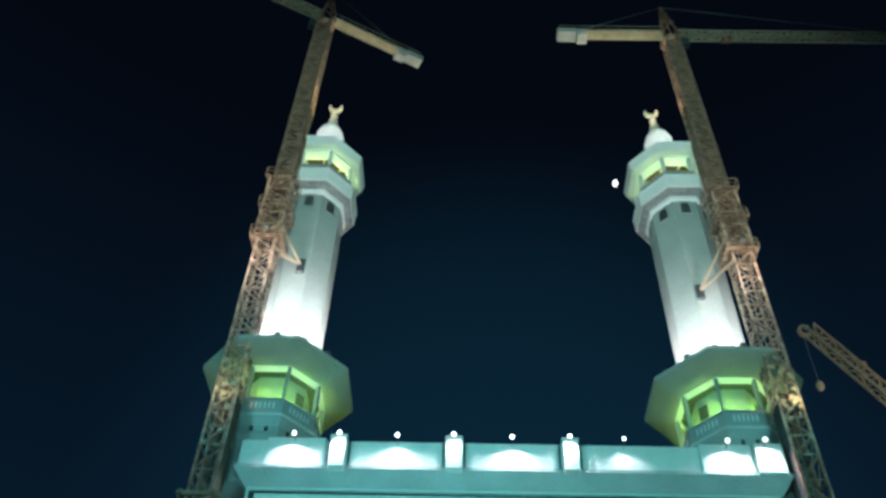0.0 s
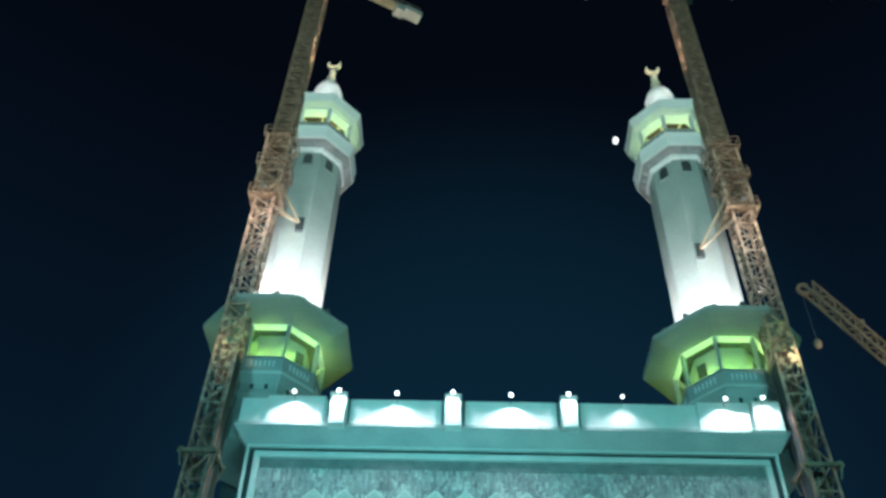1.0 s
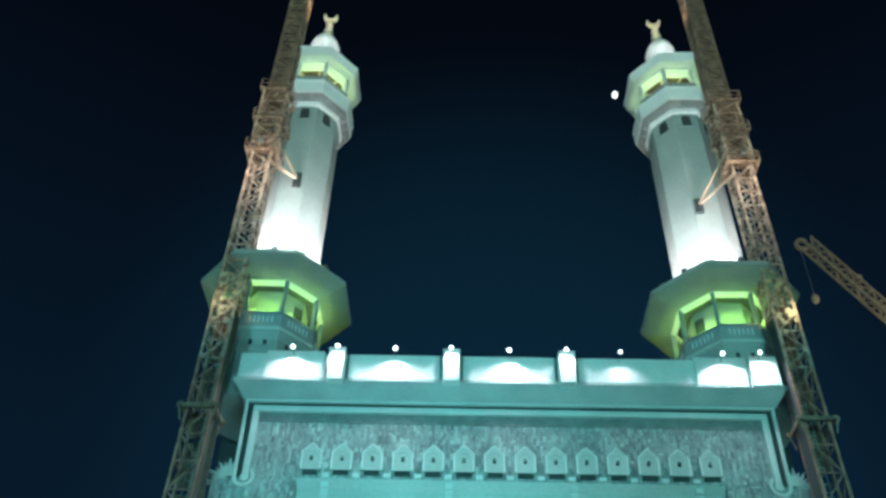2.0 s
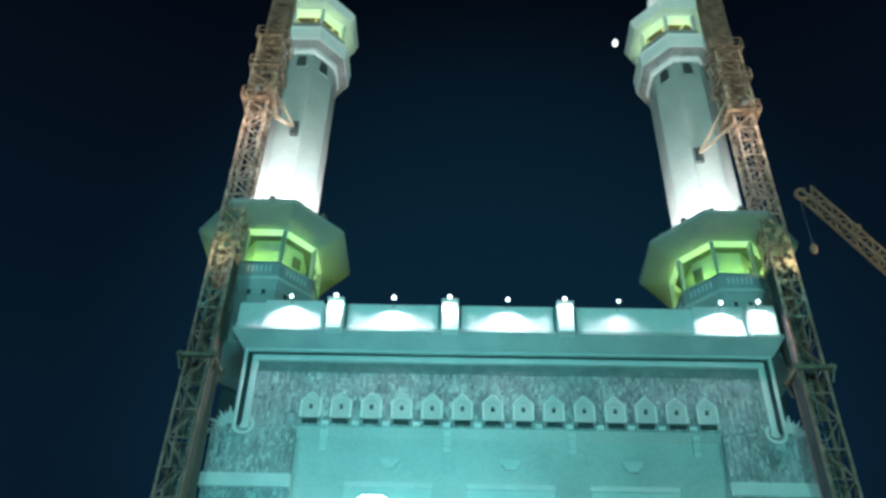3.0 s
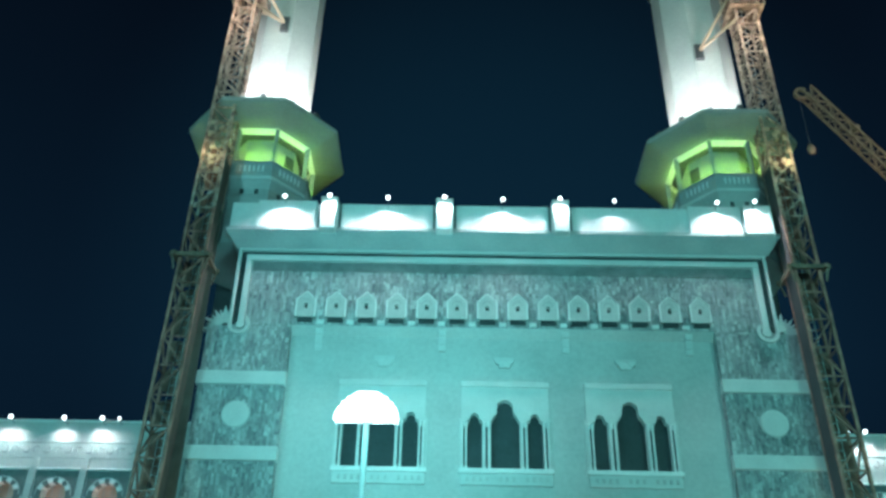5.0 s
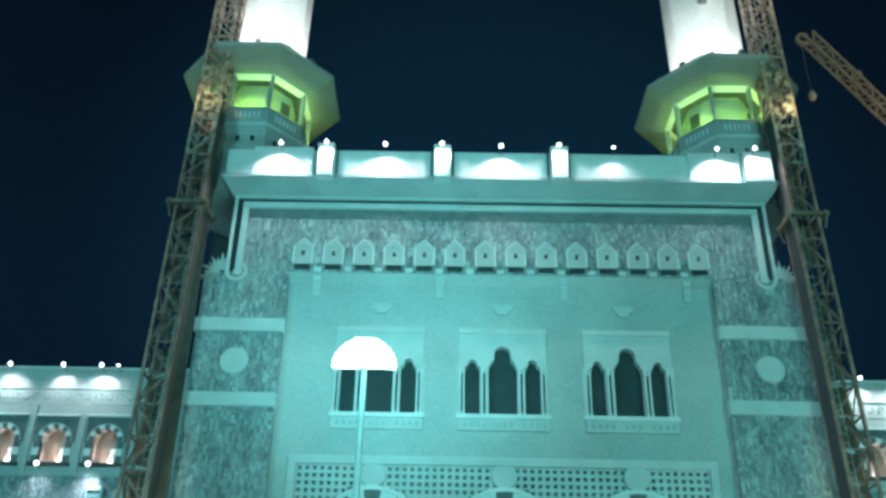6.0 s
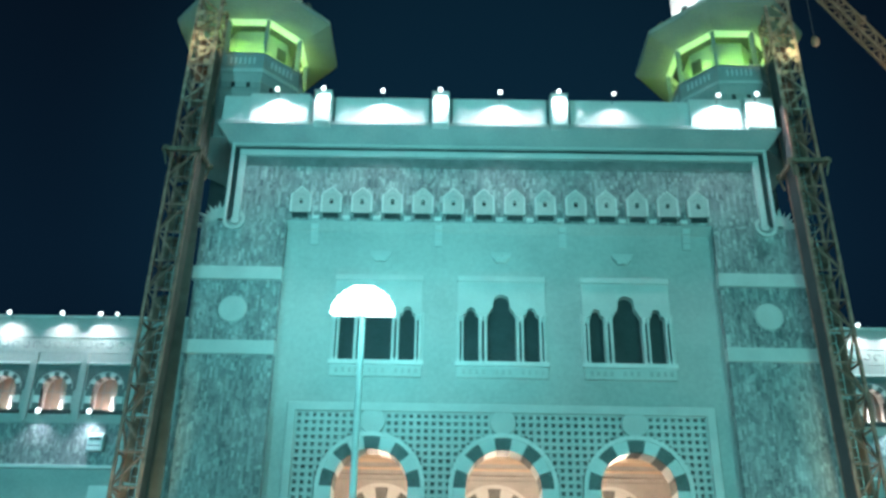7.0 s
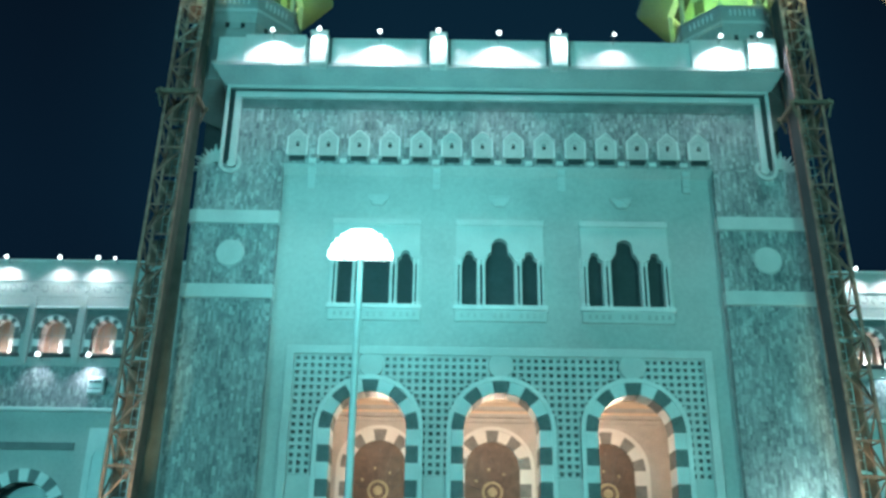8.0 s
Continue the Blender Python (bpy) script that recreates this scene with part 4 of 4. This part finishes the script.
    for a in ((x + s * 1.0, y - 0.9, cage[0] + 1.6), (x + s * 1.0, y + 0.9, cage[0] - 0.2), (x + s * 0.9, y - 0.9, cage[0] - 1.2)):
        bm = bmesh.new()
        beam(bm, a, tie, 0.17)
        part("tie", bm, TIE, c, "cream steel tie strut to the minaret")
    part("tie_plate", soft_block(tie[0] - 0.35, tie[0] + 0.35, tie[1] - 0.15, tie[1] + 0.15, tie[2] - 0.9, tie[2] + 0.7, 0.04), DARK, c, "dark anchor plate on the shaft")
    # work lamp under the cage
    lamp = part("work_lamp", soft_block(x - 0.2, x + 0.2, y - 1.95, y - 1.6, cage[0] + 0.2, cage[0] + 0.45, 0.03), STEEL, c, "small warm work lamp on the cage")
    point("crane_work_lamp", (x + s * 0.4, y - 3.4, cage[0] - 2.5), 650, (1.0, 0.86, 0.70), 0.15)
    point("cage_work_lamp", (x - s * 0.6, y - 3.0, cage[1] - 1.5), 60, (1.0, 0.74, 0.52), 0.15)
    # slewing top
    part("slewing_ring", turned([(1.0, top - 3), (1.15, top - 2.8), (1.15, top - 2.3), (1.0, top - 2.0)], 16, x, y, False), YELLOW, c)
    d = Vector((*toward, 0)).normalized()
    n = Vector((-d.y, d.x, 0))
    o = Vector((x, y, top))
    bm = bmesh.new()
    peak = o + Vector((0, 0, 5.7))
    for i, j in ((-1, -1), (1, -1), (1, 1), (-1, 1)):
        beam(bm, o + d * i * 0.9 + n * j * 0.9 - Vector((0, 0, 2)), peak, 0.2)
    for k in range(1, 5):
        f = 1 - k / 6
        for i in (-1, 1):
            beam(bm, o + d * 0.9 * f + n * i * 0.9 * f + Vector((0, 0, 1.2 * k - 1)), o - d * 0.9 * f + n * i * 0.9 * f + Vector((0, 0, 1.2 * k)), 0.12)
    part("tower_head", bm, YELLOW, c)
    bm = bmesh.new()
    lattice(bm, o - d * 0.8 + Vector((0, 0, -0.6)), o - d * reach + Vector((0, 0, -0.6)), 0.42, 1.5, 0.1, 0.18, (0, 0, 1))
    part("jib", bm, CREAM, c, "long lattice jib")
    bm = bmesh.new()
    for j in (-0.52, 0.52):
        beam(bm, o + d * 0.6 + n * j - Vector((0, 0, 0.6)), o + d * counter + n * j - Vector((0, 0, 0.6)), 0.2, 0.34)
        beam(bm, o + d * 0.6 + n * j + Vector((0, 0, 0.45)), o + d * counter + n * j + Vector((0, 0, 0.45)), 0.07)
    for k in range(int(counter)):
        beam(bm, o + d * (k + 0.5) - n * 0.5 - Vector((0, 0, 0.6)), o + d * (k + 0.5) + n * 0.5 - Vector((0, 0, 0.6)), 0.12)
        beam(bm, o + d * (k + 0.7) - n * 0.55 - Vector((0, 0, 0.6)), o + d * (k + 0.7) - n * 0.55 + Vector((0, 0, 0.45)), 0.06)
    hexa(bm, [o + d * a + n * b + Vector((0, 0, z)) for z in (-0.5, -0.42) for a, b in ((0.6, -0.44), (counter, -0.44), (counter, 0.44), (0.6, 0.44))])
    part("counter_jib", bm, CREAM, c, "plated cream counter jib")
    for e0, e1, half, z0 in ((counter - 1.9, counter + 0.25, 0.72, -1.15), (counter - 3.1, counter - 1.98, 0.62, -1.75)):
        bm = bmesh.new()
        hexa(bm, [o + d * a + n * b + Vector((0, 0, z)) for z in (z0, -0.3) for a, b in ((e0, -half), (e1, -half), (e1, half), (e0, half))])
        bmesh.ops.bevel(bm, geom=bm.edges[:], offset=0.05, segments=1, affect="EDGES")
        part("counterweight", bm, CONCRETE, c, "pale concrete counterweight")
    for a in (-reach * 0.62, counter * 0.85):
        bm = bmesh.new()
        beam(bm, peak, o + d * a, 0.09)
        part("pendant", bm, STEEL, c)
    bm = bmesh.new()
    e = o - d * 1.3 + n * 0.3
    hexa(bm, [e + d * a + n * b + Vector((0, 0, z)) for z in (-3.4, -2.1) for a, b in ((-0.55, -0.35), (0.55, -0.35), (0.55, 0.35), (-0.55, 0.35))])
    part("cab", bm, DARK, c, "dark glazed operator cab")
    t = o - d * 6.5
    bm = bmesh.new()
    hexa(bm, [t + d * a + n * b + Vector((0, 0, z)) for z in (-1.5, -1.1) for a, b in ((-0.6, -0.4), (0.6, -0.4), (0.6, 0.4), (-0.6, 0.4))])
    beam(bm, t + Vector((0, 0, -1.5)), t + Vector((0, 0, -2.1)), 0.3)
    part("trolley", bm, YELLOW, c)
    # mast leant a little towards its minaret to fit the camera's view
    c.matrix_world = pose(x, y, 45) @ pose(0, 0, 0, 0, s * 1.0, 0) @ pose(-x, -y, -45)
    return c


crane(-21.2, 55.8, 100.2, (12.0, 6.3), 12.2, 46.0, (34.8,), (60.5, 68.5), (-18.25, 57.85, 60.1))
crane(20.5, 55.8, 96.85, (-1, -0.016), 12.6, 46.0, (34.6,), (59.5, 67.5), (16.9, 57.85, 57.5))

# floods on the minarets' upper canopies that catch the crane tops
for (mx, my, base, lean), cx in zip(MINARETS, (-20.3, 19.6)):
    spot("canopy_flood_lamp", (mx + math.tan(radians(lean)) * 77, my - 4.4, base + TALL * 77.4), (cx + (4.5 if cx < 0 else -4.5), 56.5, 98.0), 7000, (1.0, 0.88, 0.64), 62, 0.6, 0.15)

# far luffing crane
far = thing("luffing_crane", (0.4, 0, 0.1), "distant crane with a raised lattice jib", "crane")
tip, foot = Vector((45.2, 100, 90.8)), Vector((77, 100, 41.4))
bm = bmesh.new()
lattice(bm, foot, tip, 0.76, 1.9, 0.15, 0.26)
part("jib", bm, FARPAINT, far, "raised lattice jib")
bm = bmesh.new()
lattice(bm, (78, 100, 0), (78, 100, 40.5), 1.1, 2.2, 0.16, 0.3)
part("mast", bm, YELLOW, far)
part("machine_deck", soft_block(75.5, 86, 98.5, 101.5, 40.4, 43, 0.1), YELLOW, far)
bm = bmesh.new()
wedge(bm, 44.6, 90.3, 0.65, 1.0, 40, 320, 99.7, 100.3, 16)
part("jib_head", bm, FARPAINT, far, "pale sheave at the jib head")
part("jib_step", soft_block(50.4, 51.4, 99.6, 100.4, 83.8, 84.6, 0.05), FARPAINT, far)
bm = bmesh.new()
beam(bm, (44.2, 100, 90), (44.2, 100, 81.3), 0.06)
part("hoist_rope", bm, STEEL, far)
bm = bmesh.new()
lathe(bm, [(0.15, 79.7), (0.42, 79.95), (0.56, 80.4), (0.46, 80.9), (0.2, 81.3)], 14, 44.2, 100, False)
part("hook_block", bm, FARPAINT, far, "pale hook block")
# unseen lamp added to brighten the far jib
spot("jib_fill_lamp", (66, 92, 50), (48, 100, 86), 27000, (1.0, 0.80, 0.62), 50, 0.8, 0.3)

# ---- side wings ----


def wing(s):
    """A lower wing of the building; s is -1 or 1."""
    W = 75.0
    w = thing("side_wing", (0, 0, 0), "lower arcaded wing of pale stone with lit windows", "building", "side wings")
    X = lambda a, b: sorted((s * a, s * b))
    bays = [31.41 + 4.23 * k for k in range(9)]
    bm = bmesh.new()
    ops = sorted((c - 1.05, c + 1.05) for c in (s * b for b in bays))
    ops = [(a, b, 22.3, round_top((a + b) / 2, 1.05, 24.1, 1.15)) for a, b in ops]
    pierced(bm, *X(21.5, 76), W, W + 1.0, 21.3, 27.2, ops, 12)
    part("upper_wall", bm, PLASTER, w)
    part("back_wall", block(*X(21.5, 76), W + 2.2, W + 2.6, 0, 29.5), ROSE, w, "warm-lit wall behind the windows")
    bm = bmesh.new()
    box(bm, *X(21.5, 76), W - 0.15, W + 2.6, 28.5, 30.4)
    part("parapet", bm, PLASTER, w, "pale parapet washed by lamps")
    part("coping", soft_block(*X(21.5, 76), W - 0.35, W + 1.2, 30.25, 30.45, 0.04), MARBLE, w)
    part("frieze", block(*X(21.5, 76), W - 0.05, W + 2.2, 27.2, 28.5), PLASTER, w)
    for k in range(60):
        x = 22 + k * 0.88
        bm = bmesh.new()
        wedge(bm, s * x, 27.9, 0.2, 0.34, 20 + 180 * (k % 2), 250 + 180 * (k % 2), W - 0.13, W, 6)
        part("scroll_relief", bm, CORNICE, w)
    for b in bays:
        c = s * b
        win = new("window")
        win.parent = w
        bm = bmesh.new()
        pierced(bm, c - 1.72, c + 1.72, W - 0.06, W + 0.02, 24.0, 26.15, [(c - 1.1, c + 1.1, 24.0, round_top(c, 1.1, 24.1))], 14)
        part("spandrel", bm, DARKSTONE, win, "dark stone spandrels over the window arch")
        part("hood", soft_block(c - 1.8, c + 1.8, W - 0.22, W + 0.1, 26.15, 26.35, 0.04), MARBLE, win)
        for k in range(9):
            bm = bmesh.new()
            wedge(bm, c, 24.1, 1.05, 1.42, 20 * k + 0.5, 20 * (k + 1) - 0.5, W - 0.12, W + 0.5, 2)
            part("voussoir", bm, MARBLE if k % 2 else DARKSTONE, win)
        bm = bmesh.new()
        wedge(bm, c, 24.1, 1.42, 1.5, 0, 180, W - 0.14, W + 0.1, 16)
        part("archivolt", bm, PLASTER, win)
        for t in (-1, 1):
            for k in range(3):
                part("jamb_block", block(*sorted((c + t * 1.05, c + t * 1.55)), W - 0.12, W + 0.5, 22.3 + 0.6 * k, 22.89 + 0.6 * k), DARKSTONE if k % 2 == 0 else MARBLE, win)
        part("sill", soft_block(c - 1.7, c + 1.7, W - 0.3, W + 0.3, 22.0, 22.3, 0.04), SHADED, win)
        part("pilaster", soft_block(c + 2.0, c + 2.42, W - 0.2, W + 0.2, 21.3, 27.2, 0.05), PLASTER, w)
        for q in (-0.35, 0.35):
            part("mullion", block(c + q - 0.03, c + q + 0.03, W + 0.5, W + 0.56, 22.3, 25.0), CORNICE, win)
        # pale post added to catch light as the bright spot inside
        part("bright_post", turned([(0.3, 22.2), (0.3, 22.5), (0.2, 22.6), (0.2, 23.5), (0.32, 23.75), (0.32, 23.9)], 12, c + 0.25, W + 1.5, False), MARBLE, win, "pale post added for the bright spot behind the window")
        part("transom", block(c - 1.05, c + 1.05, W + 0.5, W + 0.56, 23.95, 24.02), CORNICE, win)
    part("lower_wall", block(*X(21.5, 76), W, W + 2.2, 17.8, 21.3), GRANITE, w, "mottled granite band")
    part("ledge", soft_block(*X(21.5, 76), W - 0.12, W + 0.2, 21.2, 21.5, 0.03), PLASTER, w)
    part("ledge", soft_block(*X(21.5, 76), W - 0.5, W + 0.2, 17.5, 17.8, 0.05), MARBLE, w)
    bm = bmesh.new()
    gates = sorted((s * b - 3.2, s * b + 3.2) for b in (35.85, 48.8, 61.8))
    pierced(bm, *X(21.5, 76), W - 0.2, W + 1.0, 0, 17.5, [(a, b, 0, round_top((a + b) / 2, 3.2, 9.4)) for a, b in gates], 24)
    part("arcade_wall", bm, PLASTER, w)
    for b in (35.85, 48.8, 61.8):
        c = s * b
        g = new("arch")
        g.parent = w
        for k in range(13):
            bm = bmesh.new()
            wedge(bm, c, 9.4, 2.6, 3.6, 180 * k / 13, 180 * (k + 1) / 13, W - 0.35, W + 0.6, 2)
            part("voussoir", bm, MARBLE if k % 2 == 0 else DARKSTONE, g)
        part("lintel", block(c - 3.5, c + 3.5, W - 0.32, W - 0.1, 14.45, 15.05), DARKSTONE, g, "dark inscription band")
        part("leaf", block(c - 3.2, c + 3.2, W + 0.9, W + 1.0, 0, 12.7), DARK, g)
        for t in (-1, 1):
            x = c + t * 5.55
            part("pilaster", soft_block(x - 0.95, x + 0.95, W - 0.55, W, 0, 16.2, 0.06), MARBLE, w)
            bm = bmesh.new()
            pierced(bm, x - 0.5, x + 0.5, W - 0.62, W - 0.55, 9.0, 15.2, [(x - 0.4, x + 0.4, 9.2, lambda q, m=x: 14.6 - abs(q - m) * 1.6)], 6)
            part("blind_niche", bm, MARBLE, w)
    part("drain_pipe", turned([(0.14, 2), (0.14, 21)], 8, s * 29.2, W - 0.4, False), MARBLE, w)
    return w


# yellow work lights at the feet of the cranes
for x in (-21.5, 20.9):
    spot("crane_foot_lamp", (x, 50.5, 0.6), (x, 55.3, 11.0), 6500, (0.95, 1.0, 0.55), 22, 0.9, 0.2)

wing(-1)
wing(1)
for x, e in ((-40.21, 480), (-35.73, 340), (-32.53, 500), (-31.11, 35), (29.43, 40), (30.85, 480), (33.9, 480), (-44.6, 480), (38.6, 480)):
    arm_lamp(x, 73.8, 30.3, 1.0, e * 1.45, 0.17 if e > 100 else 0.12, WHITE, 128, 1.6)
for x, e in ((-36.17, 380), (-32.06, 900), (32.2, 600), (36.4, 300)):
    arm_lamp(x, 73.95, 21.95, 1.0, e * 0.75, 0.19, (0.62, 0.86, 1.0), 112, 1.6)
for x in (-39.87, -35.64, -31.41, 31.41, 35.64):
    point("window_lamp", (x, 76.15, 22.75), 130, (1.0, 0.86, 0.80), 0.12)
unit = tagged(part("wall_unit", soft_block(-32.0, -30.7, 74.45, 75.01, 18.95, 20.35, 0.06), WHITEWASH), "white equipment cabinet fixed to the wing's wall", "cabinet")
part("vent", block(-31.85, -30.85, 74.40, 74.46, 19.75, 20.0), DARK, unit, "dark vent slot")
part("lower_vent", block(-31.85, -30.85, 74.42, 74.46, 19.3, 19.38), SHADED, unit)

# wall floods low on the outer edge of the piers
for x in (18.9,):
    arm_lamp(x, 56.0, 8.3, 1.0, 0.01, 0.14)
    spot("pier_flood_lamp", (x, 55.2, 7.4), (x - 0.8, 57.0, 9.6), 1300, (0.6, 1.0, 0.96), 120, 0.9, 0.15)

# ---- lamp mast on the plaza ----
mast = thing("lamp_mast", (-7.02, 38.0, 0), "slim steel lamp mast, its floodlights banked to fill the glare", "street lamp")
part("pole", turned([(0.16, 0), (0.15, 6), (0.13, 15.8), (0.13, 16.4)], 14, 0, 0, False), POLE, mast)
part("base_plate", turned([(0.4, 0), (0.4, 0.08), (0.26, 0.2), (0.22, 0.5)], 14, 0, 0, False), STEEL, mast)
part("crossarm", soft_block(-1.2, 1.2, -0.05, 0.05, 16.46, 16.54, 0.02), POLE, mast, "steel carrier arm of the floodlights")
part("upright", soft_block(-0.07, 0.07, -0.07, 0.07, 16.4, 17.75, 0.03), STEEL, mast)
# rows of heads added to fill the outline of the lamp's glare
for k in range(11):
    z = 16.48 + 0.115 * k
    half = 1.2 * (1 - ((z - 16.42) / 1.3) ** 2) ** 0.62 * (1.05 if k % 2 == 0 else 0.94)
    n = round(2 * half / 0.19) + 1
    part("rail", soft_block(-half, half, -0.04, 0.04, z - 0.03, z + 0.03, 0.015), STEEL, mast)
    for k in range(n):
        x = -half + 2 * half * k / (n - 1)
        for s in (-1, 1):
            bm = bmesh.new()
            hexa(bm, [(x - 0.12, s * 0.12, z - 0.07), (x + 0.12, s * 0.12, z - 0.07), (x + 0.09, s * 0.05, z), (x - 0.09, s * 0.05, z),
                      (x - 0.12, s * 0.2, z + 0.06), (x + 0.12, s * 0.2, z + 0.06), (x + 0.09, s * 0.06, z + 0.08), (x - 0.09, s * 0.06, z + 0.08)])
            head = part("flood_head", bm, STEEL, mast, "floodlight head")
            bm = bmesh.new()
            hexa(bm, [(x - 0.115, s * 0.14, z - 0.075), (x + 0.115, s * 0.14, z - 0.075), (x + 0.115, s * 0.12, z - 0.07), (x - 0.115, s * 0.12, z - 0.07),
                      (x - 0.115, s * 0.22, z + 0.055), (x + 0.115, s * 0.22, z + 0.055), (x + 0.115, s * 0.205, z + 0.06), (x - 0.115, s * 0.205, z + 0.06)])
            part("lens", bm, BIGLAMP, head, "dazzling floodlight glass")
# first spot aimed at the wall to imitate the glow round the lamp
spot("mast_flood_lamp", (-7.02, 39.0, 16.9), (-7.0, 57.6, 27.5), 11500, FLOOD, 84, 1.0, 0.6)
spot("mast_flood_lamp", (-7.02, 36.9, 16.6), (-7.02, 38.0, 0.0), 520, FLOOD, 120, 0.8, 0.4)

# ---- moon ----
bm = bmesh.new()
bmesh.ops.create_uvsphere(bm, u_segments=24, v_segments=14, radius=9.6)
bmesh.ops.scale(bm, vec=(0.76, 1, 1), verts=bm.verts)
moon = tagged(part("moon", bm, MOONLIT), "bright white moon in the night sky", "moon")
moon.location = Vector(EYE) + Vector((0.1560, 0.6287, 0.7618)) * 2500
